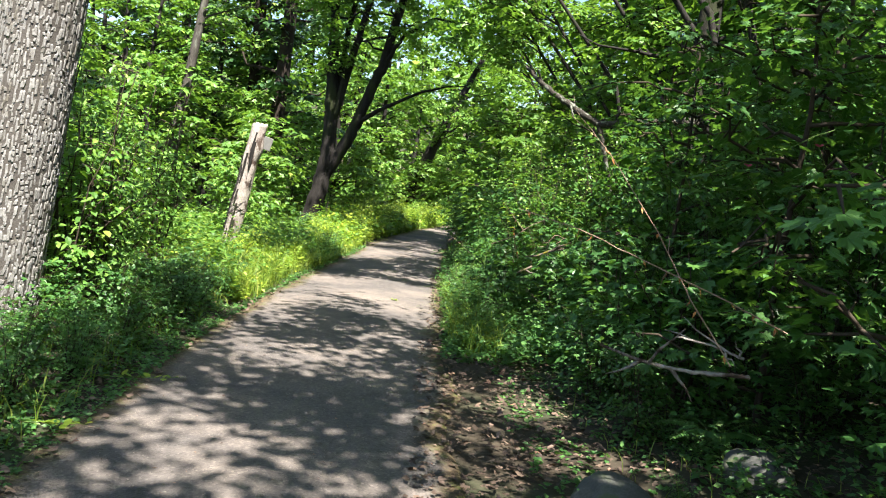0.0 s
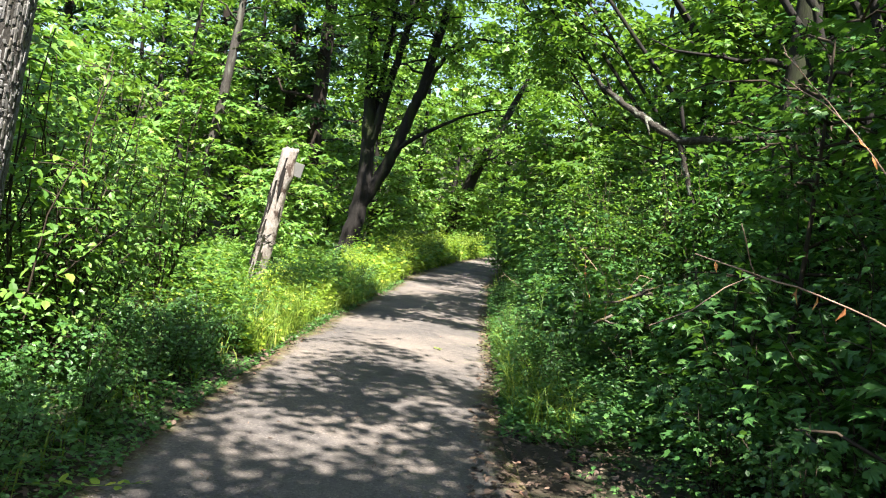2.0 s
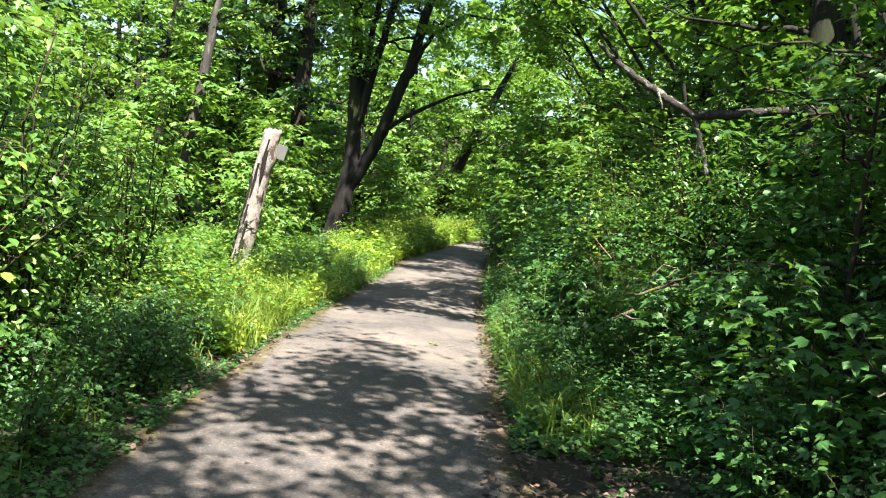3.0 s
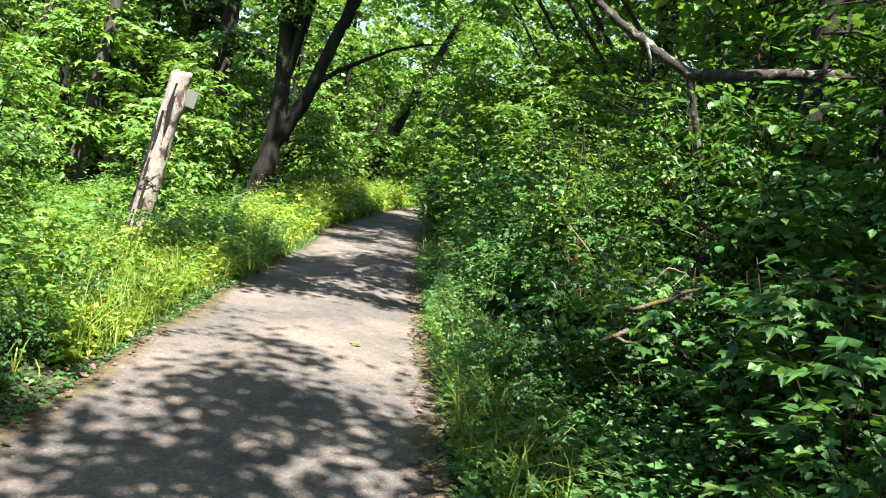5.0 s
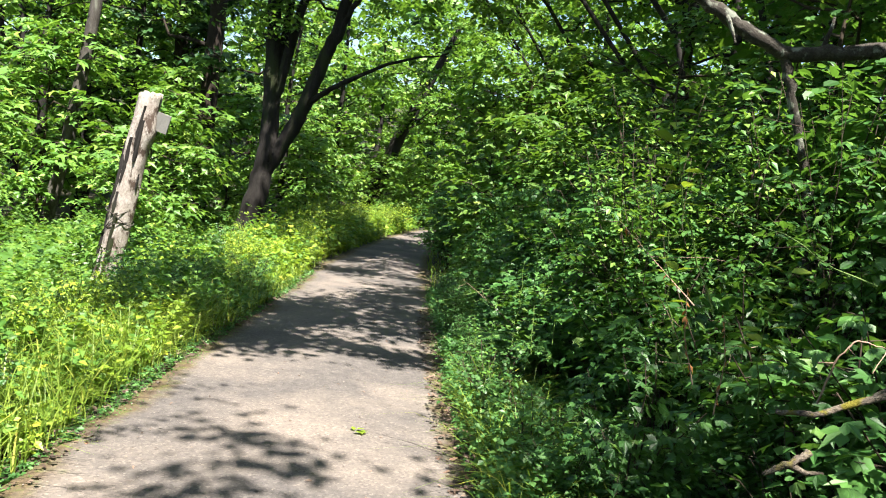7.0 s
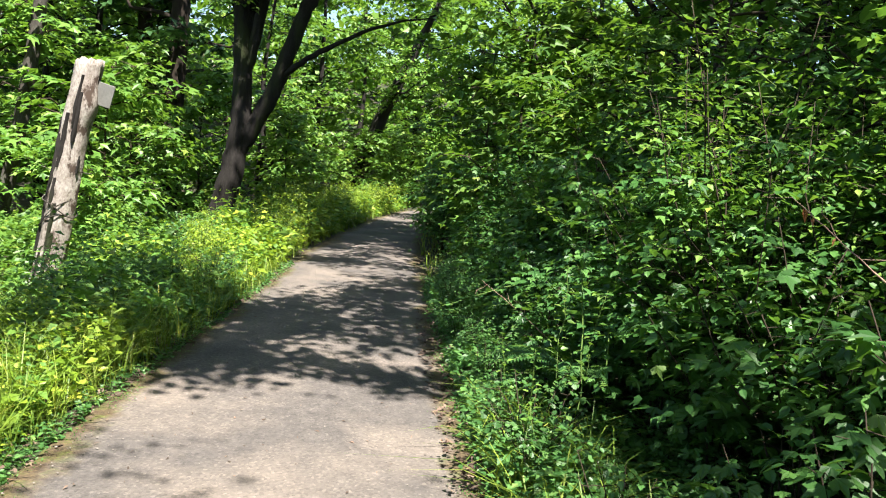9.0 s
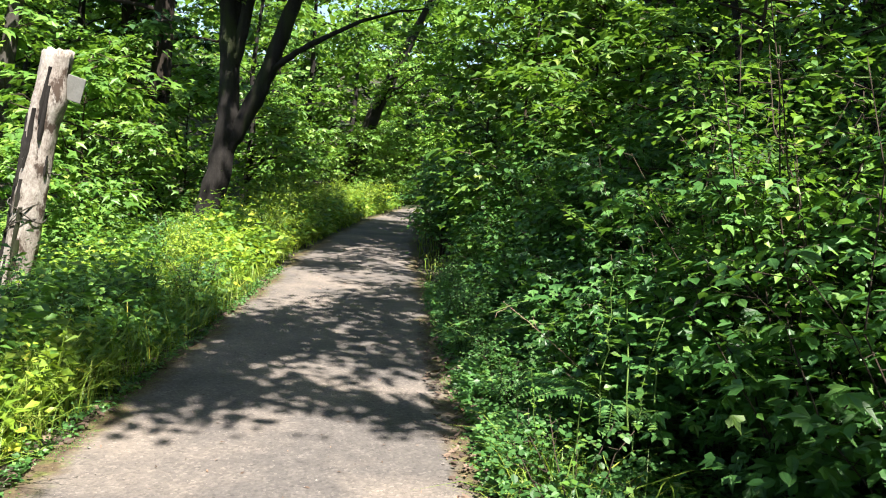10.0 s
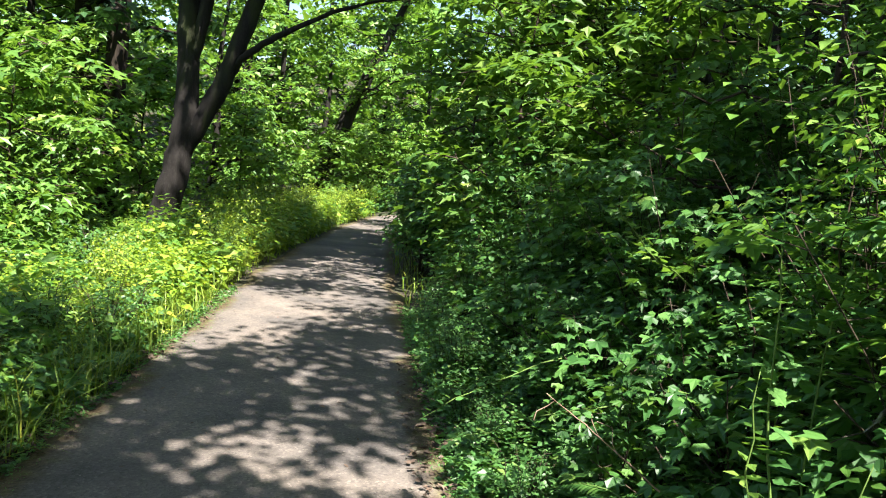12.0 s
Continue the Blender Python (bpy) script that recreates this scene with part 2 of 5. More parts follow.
# ---- mesh helpers ----
def mesh_from(name, V, F, mats, smooth_faces=False, index=None):
    """V (n,3), F a list of equal-sized face arrays; index: a material number for each array."""
    me = bpy.data.meshes.new(name)
    V = np.asarray(V, np.float32).reshape(-1, 3)
    loops = np.concatenate([np.asarray(f, np.int32).ravel() for f in F])
    sizes = np.concatenate([np.full(len(f), np.shape(f)[1], np.int32) for f in F])
    me.vertices.add(len(V))
    me.vertices.foreach_set("co", V.ravel())
    me.loops.add(len(loops))
    me.loops.foreach_set("vertex_index", loops)
    me.polygons.add(len(sizes))
    me.polygons.foreach_set("loop_start", np.concatenate([[0], np.cumsum(sizes)[:-1]]).astype(np.int32))
    me.polygons.foreach_set("loop_total", sizes)
    for m in mats:
        me.materials.append(m)
    if index is not None:
        me.polygons.foreach_set("material_index", np.concatenate([np.full(len(f), i, np.int32) for f, i in zip(F, index)]))
    me.polygons.foreach_set("use_smooth", np.full(len(sizes), smooth_faces))
    me.update(calc_edges=True)
    return me


def unit(a):
    return a / np.maximum(np.linalg.norm(a, axis=-1, keepdims=True), 1e-9)


# leaf outlines: x across, y along the leaf, z out of it
OVATE = (np.array([(0, 0, 0), (-0.3, 0.36, 0.07), (0.3, 0.36, 0.07), (0, 1, -0.08), (0, 0.42, 0)]), np.array([(0, 4, 1), (4, 3, 1), (0, 2, 4), (4, 2, 3)]))
LONG = (np.array([(0, 0, 0), (-0.17, 0.4, 0.05), (0.17, 0.4, 0.05), (0, 1, -0.18), (0, 0.45, 0)]), np.array([(0, 4, 1), (4, 3, 1), (0, 2, 4), (4, 2, 3)]))
MAPLE = (np.array([(0, 0, 0), (-0.5, 0.42, 0.05), (-0.17, 0.5, 0.03), (0, 1, -0.08), (0.17, 0.5, 0.03), (0.5, 0.42, 0.05)]), np.array([(0, 2, 1), (0, 3, 2), (0, 4, 3), (0, 5, 4)]))
OVAL = (np.array([(0, 0, 0), (0, 0.5, -0.02), (0, 1, -0.1), (-0.25, 0.22, 0.05), (-0.27, 0.58, 0.04), (0.25, 0.22, 0.05), (0.27, 0.58, 0.04)]), np.array([(0, 1, 3), (3, 1, 4), (4, 1, 2), (0, 5, 1), (5, 6, 1), (6, 2, 1)]))
PLAIN = (np.array([(0, 0, 0), (-0.36, 0.45, 0.08), (0.36, 0.45, 0.08), (0, 1, -0.06)]), np.array([(0, 3, 1), (0, 2, 3)]))
ROUND = (np.array([(0, 0, 0), (-0.36, 0.28, 0.05), (-0.32, 0.72, 0.05), (0, 1, 0), (0.32, 0.72, 0.05), (0.36, 0.28, 0.05)]), np.array([(0, 3, 2), (0, 2, 1), (0, 4, 3), (0, 5, 4)]))
TOOTHED = (np.array([(0, 0, 0), (-0.2, 0.04, 0.03), (-0.21, 0.14, 0.04), (-0.31, 0.2, 0.05), (-0.27, 0.3, 0.05), (-0.33, 0.38, 0.05), (-0.24, 0.48, 0.04), (-0.25, 0.57, 0.03), (-0.14, 0.68, 0.01), (-0.13, 0.78, -0.02), (0, 1.05, -0.14),
                     (0.13, 0.78, -0.02), (0.14, 0.68, 0.01), (0.25, 0.57, 0.03), (0.24, 0.48, 0.04), (0.33, 0.38, 0.05), (0.27, 0.3, 0.05), (0.31, 0.2, 0.05), (0.21, 0.14, 0.04), (0.2, 0.04, 0.03), (0, 0.4, 0)]),
           np.array([(20, i + 1, i) for i in range(19)] + [(20, 0, 19)]))
TRIPLE = (np.array([(0, 0, 0), (-0.46, 0.2, 0.05), (-0.44, 0.56, 0.02), (-0.16, 0.5, 0.03), (0, 1.0, -0.1), (0.16, 0.5, 0.03), (0.44, 0.56, 0.02), (0.46, 0.2, 0.05)]),
          np.array([(0, 2, 1), (0, 3, 2), (0, 4, 3), (0, 5, 4), (0, 6, 5), (0, 7, 6)]))
LOBED = (np.array([(0, 0.08, 0), (-0.3, -0.02, 0.03), (-0.52, 0.3, 0.03), (-0.28, 0.42, 0.02), (-0.4, 0.78, 0.0), (-0.13, 0.66, 0.02), (0, 1.0, -0.08),
                   (0.13, 0.66, 0.02), (0.4, 0.78, 0.0), (0.28, 0.42, 0.02), (0.52, 0.3, 0.03), (0.3, -0.02, 0.03)]),
         np.array([(0, 2, 1), (0, 3, 2), (0, 4, 3), (0, 5, 4), (0, 6, 5), (0, 7, 6), (0, 8, 7), (0, 9, 8), (0, 10, 9), (0, 11, 10)]))


def leaves(P, D, N, S, shape):
    """Verts and faces of one leaf at each P, along D, facing N, of length S."""
    T, F = shape
    D = unit(D)
    X = unit(np.cross(D, N))
    Z = np.cross(X, D)
    V = P[:, None] + S[:, None, None] * (T[None, :, 0:1] * X[:, None] + T[None, :, 1:2] * D[:, None] + T[None, :, 2:3] * Z[:, None])
    Fs = F[None] + (np.arange(len(P)) * len(T))[:, None, None]
    return V.reshape(-1, 3), Fs.reshape(-1, F.shape[1])


def tube(points, radii, sides=6, close=True):
    """A tapering round limb along points."""
    P = np.asarray(points, float)
    R = np.asarray(radii, float)
    T = unit(np.gradient(P, axis=0))
    ref = np.where(np.abs(T[:, 2:3]) > 0.9, np.array([[1.0, 0, 0]]), np.array([[0, 0, 1.0]]))
    A = unit(np.cross(T, ref))
    for i in range(1, len(A)):
        if A[i] @ A[i - 1] < 0:
            A[i] = -A[i]
    B = np.cross(T, A)
    ang = np.linspace(0, 2 * math.pi, sides, endpoint=False)
    V = P[:, None] + R[:, None, None] * (np.cos(ang)[None, :, None] * A[:, None] + np.sin(ang)[None, :, None] * B[:, None])
    F = []
    for i in range(len(P) - 1):
        for j in range(sides):
            k = (j + 1) % sides
            F.append((i * sides + j, i * sides + k, (i + 1) * sides + k, (i + 1) * sides + j))
    V = V.reshape(-1, 3)
    if close:
        n = len(V)
        V = np.vstack([V, P[-1:] + T[-1:] * R[-1] * 0.4])
        b = (len(P) - 1) * sides
        F += [(b + j, b + (j + 1) % sides, n, n) for j in range(sides)]
    return V, np.array(F)


def joined(pieces):
    V, F, n = [], [], 0
    for v, f in pieces:
        V.append(v)
        F.append(f + n)
        n += len(v)
    return np.vstack(V), np.vstack(F)


def quads_clean(F):
    """Splits the closing triangles off the quads."""
    tri = F[:, 2] == F[:, 3]
    return [f for f in (F[~tri], F[tri][:, :3]) if len(f)]


def limb_mesh(name, pieces, mat):
    V, F = joined(pieces)
    return mesh_from(name, V, quads_clean(F), [mat], True)


def part(name, me, parent, label=""):
    ob = new(name, me)
    ob.parent = parent
    if label:
        ob["label"] = label
    return ob


def thing(name, label, category, group="", kind=""):
    return tagged(new(name), label, category, group, kind)


def curve_points(a, b, n, wobble, rng, sag=0.0):
    a, b = np.array(a, float), np.array(b, float)
    k = np.linspace(0, 1, n)[:, None]
    P = a + (b - a) * k
    P += rng.normal(0, 1, (n, 3)) * wobble * np.sin(k * math.pi)
    P[:, 2] -= sag * (k[:, 0] ** 2)
    return P


# ---- ground and path ----
def build_ground():
    def axis(lo, hi, near_lo, near_hi, fine):
        far = 2 ** np.linspace(0, 9, 16) - 1
        return np.concatenate([(near_lo - far[1:] * (near_lo - lo) / 511)[::-1], np.arange(near_lo, near_hi, fine), near_hi + far * (hi - near_hi) / 511])
    xs, ys = axis(-900, 900, -14, 12, 0.25), axis(-900, 900, -8, 46, 0.3)
    X, Y = np.meshgrid(xs, ys)
    V = np.stack([X, Y, ground_z(X, Y)], -1)
    nx, ny = len(xs), len(ys)
    i = (np.arange(ny - 1)[:, None] * nx + np.arange(nx - 1)[None]).ravel()
    F = np.stack([i, i + 1, i + nx + 1, i + nx], -1)
    ob = new("ground", mesh_from("ground", V, [F], [SOIL], True))
    tagged(ob, "dark damp forest soil with leaf mould under the plants", "ground", kind="structure")


def build_path():
    ys = np.arange(-29.5, 51.6, 0.14)
    n = 31
    rng = np.random.default_rng(3)
    jag = np.convolve(rng.normal(0, 1, len(ys) + 8), np.ones(5) / 5, "same")[:len(ys)] * 0.07
    jag2 = np.convolve(rng.normal(0, 1, len(ys) + 8), np.ones(5) / 5, "same")[:len(ys)] * 0.08
    L, R = left_edge(ys) + jag, right_edge(ys) + jag2
    k = np.linspace(0, 1, n)
    X = L[:, None] + (R - L)[:, None] * k[None]
    Y = np.repeat(ys[:, None], n, 1)
    crown = 0.012 * (1 - (2 * k - 1) ** 2)
    Z = 0.006 + crown[None] + 0.004 * np.sin(3 * X + 2 * Y) * np.sin(1.1 * Y)
    Z[:, 0] = Z[:, -1] = -0.03
    V = np.stack([X, Y, Z], -1)
    i = (np.arange(len(ys) - 1)[:, None] * n + np.arange(n - 1)[None]).ravel()
    F = np.stack([i, i + 1, i + n + 1, i + n], -1)
    me = mesh_from("path", V, [F], [GRAVEL], True)
    rim = me.attributes.new("rim", 'FLOAT', 'POINT')
    inward = np.minimum(X - L[:, None], R[:, None] - X)
    rim.data.foreach_set("value", np.clip(1 - inward / 0.42, 0, 1).astype(np.float32).ravel())
    ob = new("path", me)
    tagged(ob, "grey-brown packed fine gravel footpath with dusty worn surface", "path", kind="structure")


build_ground()
build_path()


# ---- plants ----
def spray(center, out, radius, n, size, rng, flat=0.22, droop=0.25):
    """Leaf places of one flat leafy twig with side twigs, leaves left and right: P, D, N, S."""
    out = np.asarray(out, float)
    a0 = (math.atan2(out[1], out[0]) if abs(out[0]) + abs(out[1]) > 1e-6 else rng.uniform(0, 2 * math.pi)) + rng.normal(0, 0.35)
    m = 1 if n < 7 else 3
    i = np.arange(n)
    f = (i // m + rng.uniform(0.5, 1.2, n)) / math.ceil(n / m)
    a = a0 + np.array((0.0, 0.8, -0.8))[i % m]
    ln = radius * np.array((1.75, 1.15, 1.15))[i % m]
    A = np.stack([np.cos(a), np.sin(a), np.full(n, rng.normal(0.05, 0.16))], -1)
    B = np.stack([-np.sin(a), np.cos(a), np.full(n, rng.normal(0, 0.2))], -1)
    side = np.where((i // m) % 2 == 0, 1.0, -1.0)[:, None]
    P = np.asarray(center, float) - 0.6 * radius * np.array([math.cos(a0), math.sin(a0), 0]) + A * (ln * f)[:, None]
    P[:, 2] += rng.normal(0, flat * radius * 0.45, n) - droop * radius * f * f * 1.4
    D = A * rng.uniform(0.35, 0.9, (n, 1)) + B * side * 0.8 + rng.normal(0, 0.2, (n, 3)) - np.array([0, 0, 0.5])
    N = np.array([0, 0, 1.0]) + 0.5 * A + B * side * 0.3 + rng.normal(0, 0.12 + 0.55 * flat, (n, 3))
    return P, D, N, size * rng.uniform(0.6, 1.22, n) * (1.1 - 0.3 * f)


def stack(parts_):
    return [np.concatenate(q) for q in zip(*parts_)]


def leaf_mesh(name, parts_, shape, mat):
    P, D, N, S = stack(parts_)
    V, F = leaves(P, D, N, S, shape)
    return mesh_from(name, V, [F], [mat])


def make_shrub(name, label, seed, height, radius, stems, per_spray, leaf, shape, mat, bark, sprays=7, group="", stem_r=0.008, low=0.12, flat=0.3):
    """A shrub on the origin: arching stems, leafy side twigs."""
    rng = np.random.default_rng(seed)
    ob = thing(name, label, "shrub", group)
    wood, green = [], []
    for _ in range(stems):
        a = rng.uniform(0, 2 * math.pi)
        rr = radius * rng.uniform(0.25, 1.0)
        h = height * rng.uniform(0.65, 1.0) * (1 - 0.35 * (rr / radius) ** 2)
        foot = np.array([math.cos(a), math.sin(a), 0]) * radius * 0.18 * rng.uniform(0, 1)
        tip = np.array([math.cos(a) * rr, math.sin(a) * rr, h])
        P = curve_points(foot + (0, 0, -0.05), tip, 6, 0.035 * height, rng)
        P[:, :2] = foot[:2] + (P[:, :2] - foot[:2]) * (np.linspace(0, 1, 6) ** 1.3)[:, None] ** 0.9
        wood.append(tube(P, np.linspace(stem_r, stem_r * 0.3, 6), 4))
        for k in range(sprays):
            f = low + (1 - low) * (k + rng.uniform(0, 1)) / sprays
            c = np.array([np.interp(f, np.linspace(0, 1, 6), P[:, j]) for j in range(3)])
            b = rng.uniform(0, 2 * math.pi)
            o = np.array([math.cos(b), math.sin(b), 0.15])
            reach = rng.uniform(0.08, 0.3) * (0.5 + height * 0.35) * (1.2 - 0.6 * f)
            e = c + o * reach
            wood.append(tube(np.array([c, e]), [stem_r * 0.45, stem_r * 0.18], 3, False))
            green.append(spray(e, o, reach * 0.9 + leaf * 0.8, per_spray, leaf, rng, flat=flat))
    part("branchwork", limb_mesh("shrub_stems", wood, bark), ob)
    part("foliage", leaf_mesh("shrub_foliage", green, shape, mat), ob)
    return ob


def scatter(protos, rows, rng):
    """Copies of prototypes at rows of x, y, scale; the first copy of each is the prototype itself."""
    used = set()
    for x, y, s in rows:
        if math.hypot((x - 1.4) * 1.2, y - 4.85) < 0.55:
            continue
        ob = protos[rng.integers(len(protos))]
        m = pose(x, y, float(ground_z(x, y)) - 0.02, rng.uniform(-5, 5), rng.uniform(-5, 5), rng.uniform(0, 360))
        m = m @ Matrix.Diagonal((s * rng.uniform(0.9, 1.1), s * rng.uniform(0.9, 1.1), s * rng.uniform(0.88, 1.12), 1))
        if ob.name not in used:
            used.add(ob.name)
            ob.matrix_basis = m
        else:
            c = copy_thing(ob, pose(0, 0, 0))
            c.matrix_basis = m


def belt(side, y0, y1, step, d0, d1, s0, s1, rng, skip=0.0):
    """Rows of x, y, scale along one edge of the path between the offsets d0 and d1."""
    out, y = [], y0
    while y < y1:
        d = rng.uniform(d0, d1)
        x = right_edge(y) + d if side > 0 else left_edge(y) - d
        if rng.uniform() >= skip:
            out.append((float(x), y + rng.uniform(-0.1, 0.1), rng.uniform(s0, s1)))
        y += step * rng.uniform(0.7, 1.3)
    return out


rng = np.random.default_rng(11)
broad = [make_shrub("broadleaf_shrub", "dense green thicket shrub with broad lobed leaves", 20 + i, 1.3, 0.6, 10, 10, 0.085, TRIPLE, LEAF_BROAD, TWIG, low=0.3, sprays=7, group="thicket beside the path", flat=0.26) for i in range(3)]
small = [make_shrub("small_leaf_shrub", "bushy shrub with small round bluish-green leaves", 30 + i, 1.1, 0.55, 10, 14, 0.048, ROUND, LEAF_SMALL, TWIG, sprays=7, group="small-leaved bushes beside the path", flat=0.4) for i in range(3)]
ovate = [make_shrub("ovate_leaf_shrub", "tall green shrub with pointed leaves in flat sprays", 40 + i, 2.4, 0.95, 11, 13, (0.072, 0.09, 0.08)[i], (OVAL, TRIPLE, OVATE)[i], LEAF_BROAD, TWIG, low=0.3, sprays=9, group="tall shrubs behind the thicket", stem_r=0.006, flat=0.2) for i in range(3)]
lush = [make_shrub("leafy_bush", "tall leafy bush with many small light green leaves", 45 + i, 2.2, 0.9, 12, 13, 0.09, ROUND, LEAF_BROAD, TWIG, low=0.3, sprays=7, group="leafy bushes on the bank", stem_r=0.006, flat=0.22) for i in range(2)]
cane = [make_shrub("cane_shrub", "upright shrub of thin dark stems with light green leaves", 50 + i, 3.0, 0.8, 13, 12, 0.085, OVAL, LEAF_CANOPY, TWIG, sprays=8, group="upright cane shrubs", stem_r=0.013, low=0.33, flat=0.3) for i in range(2)]
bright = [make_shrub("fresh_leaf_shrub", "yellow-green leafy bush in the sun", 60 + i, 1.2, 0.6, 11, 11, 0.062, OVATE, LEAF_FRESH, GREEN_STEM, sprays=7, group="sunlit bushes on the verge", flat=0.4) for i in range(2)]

crest = [make_shrub("sunlit_bush", "tall arching bush with sunlit sprays of small leaves", 65, 2.9, 1.0, 13, 15, 0.062, OVATE, LEAF_CANOPY, TWIG, sprays=10, group="sunlit bushes at the crest of the bank", low=0.45, flat=0.25)]

# the thicket on the bank
rows = belt(1, 4.3, 16, 0.62, 0.1, 0.34, 0.45, 0.7, rng) + belt(1, 2.4, 9, 0.9, 1.1, 1.5, 0.6, 0.85, rng) + belt(1, -2, 4, 1.0, 2.0, 2.6, 0.6, 0.8, rng) + belt(1, 0.6, 3.6, 0.42, 0.9, 1.7, 0.18, 0.34, rng)
scatter(small, rows, rng)
rows = belt(1, 4.8, 7.8, 0.62, 0.55, 0.85, 0.7, 0.95, rng) + belt(1, 9.5, 18, 0.62, 0.55, 0.85, 0.7, 0.95, rng) + belt(1, 3, 14, 0.75, 1.1, 1.6, 1.0, 1.25, rng) + belt(1, 8.4, 13, 0.7, 1.2, 1.7, 1.05, 1.3, rng) + belt(1, -4, 3.2, 0.8, 2.0, 2.8, 0.8, 1.1, rng)
scatter(broad, rows, rng)
rows = belt(1, 7.8, 16, 1.0, 1.1, 1.6, 0.85, 1.0, rng) + belt(1, 2.5, 14, 1.0, 1.8, 2.6, 0.9, 1.2, rng) + belt(1, -4, 3, 1.1, 2.6, 3.4, 0.9, 1.1, rng)
scatter(ovate, rows, rng)
rows = belt(1, 13.0, 20, 1.1, 0.7, 1.2, 0.75, 1.0, rng) + belt(1, 6, 20, 1.2, 2.0, 2.6, 1.0, 1.3, rng) + belt(1, 19, 40, 0.8, 0.25, 0.9, 0.8, 1.15, rng) + belt(1, 16, 40, 1.2, 1.4, 2.6, 1.2, 1.5, rng) + belt(1, -3, 16, 1.6, 3.2, 4.4, 1.3, 1.6, rng)
rows = [(max(x, 2.75) if 3 < y < 8.5 else x, y, s) for x, y, s in rows]
scatter(lush, rows, rng)

scatter(crest, [(1.7, 8.75, 1.0), (2.3, 8.3, 1.0), (1.6, 9.5, 0.95)], rng)

# the verge on the falling side
rows = belt(-1, -3, 6.6, 0.7, 0.25, 0.6, 0.42, 0.6, rng) + belt(-1, -3, 6.5, 0.9, 0.9, 1.5, 0.6, 0.8, rng) + belt(-1, 10.6, 13.2, 0.4, 0.3, 1.0, 0.45, 0.65, rng) + belt(-1, 9.0, 13.2, 0.6, 1.2, 2.4, 0.5, 0.8, rng) + belt(-1, 15, 24, 1.3, 0.5, 1.2, 0.6, 0.9, rng)
scatter(small, rows, rng)
rows = belt(-1, 3.4, 6.8, 0.75, 1.0, 1.6, 0.75, 0.95, rng) + belt(-1, 3.6, 7.0, 0.75, 1.8, 2.8, 0.9, 1.15, rng)
scatter(cane, rows, rng)
rows = belt(-1, -2.5, 6.4, 0.55, 0.35, 0.8, 0.42, 0.58, rng) + belt(-1, -2.5, 3.2, 0.7, 0.9, 1.5, 0.55, 0.75, rng)
scatter(broad, rows, rng)
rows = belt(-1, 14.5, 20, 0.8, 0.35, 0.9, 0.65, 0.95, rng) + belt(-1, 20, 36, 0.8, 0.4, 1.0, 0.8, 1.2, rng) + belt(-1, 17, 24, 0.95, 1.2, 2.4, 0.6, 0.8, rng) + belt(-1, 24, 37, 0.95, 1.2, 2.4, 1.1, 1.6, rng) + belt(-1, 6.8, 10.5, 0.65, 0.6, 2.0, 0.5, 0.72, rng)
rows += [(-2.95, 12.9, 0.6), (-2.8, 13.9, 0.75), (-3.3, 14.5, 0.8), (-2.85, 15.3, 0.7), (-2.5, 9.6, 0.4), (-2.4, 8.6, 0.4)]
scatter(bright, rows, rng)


# ---- grass and herbs ----
def blades(P, H, lean, rng, width=0.006):
    """Curved grass blades, three joints each."""
    n = len(P)
    a = rng.uniform(0, 2 * math.pi, n)
    d = np.stack([np.cos(a), np.sin(a), np.zeros(n)], -1)
    side = np.stack([-np.sin(a), np.cos(a), np.zeros(n)], -1)
    l = lean * rng.uniform(0.2, 1.2, n)
    w = width * rng.uniform(0.7, 1.5, n)
    V = []
    for k, wk in ((0, 1), (0.4, 0.9), (0.75, 0.6)):
        c = P + d * (H * l * k ** 2)[:, None] + np.array([0, 0, 1.0]) * (H * (k - 0.35 * l * k ** 3))[:, None]
        V += [c - side * (w * wk)[:, None], c + side * (w * wk)[:, None]]
    V.append(P + d * (H * l)[:, None] + np.array([0, 0, 1.0]) * (H * (1 - 0.4 * l))[:, None])
    V = np.stack(V, 1)
    F = np.array([(0, 1, 3), (0, 3, 2), (2, 3, 5), (2, 5, 4), (4, 5, 6)])
    Fs = F[None] + (np.arange(n) * 7)[:, None, None]
    return V.reshape(-1, 3), Fs.reshape(-1, 3)


def strip_points(side, y0, y1, d0, d1, n, rng, power=1.0):
    y = rng.uniform(y0, y1, n)
    d = d0 + (d1 - d0) * rng.uniform(0, 1, n) ** power
    x = right_edge(y) + d if side > 0 else left_edge(y) - d
    return np.stack([x, y, ground_z(x, y)], -1)


def herb_leaves(P, H, rng, per, size):
    """Upright herbs: leaves in crossed opposite pairs up each stem, largest in the middle."""
    n = len(P)
    out = []
    tilt = rng.normal(0, 0.2, (n, 2))
    a = rng.uniform(0, 2 * math.pi, n)
    for k in range(per):
        f = 0.12 + 0.88 * (k // 2 + rng.uniform(0.1, 0.9, n)) / math.ceil(per / 2)
        c = P + np.stack([tilt[:, 0] * H * f, tilt[:, 1] * H * f, H * f], -1)
        b = a + math.pi * (k % 2) + 1.57 * (k // 2) + rng.normal(0, 0.2, n)
        D = np.stack([np.cos(b), np.sin(b), rng.uniform(-0.55, 0.45, n)], -1)
        N = np.array([0, 0, 1.0]) + 0.35 * D + rng.normal(0, 0.4, (n, 3))
        out.append((c, D, N, size * rng.uniform(0.75, 1.3, n) * (0.75 + 0.7 * np.sin(math.pi * np.clip(f, 0, 1)) - 0.35 * f)))
    return out


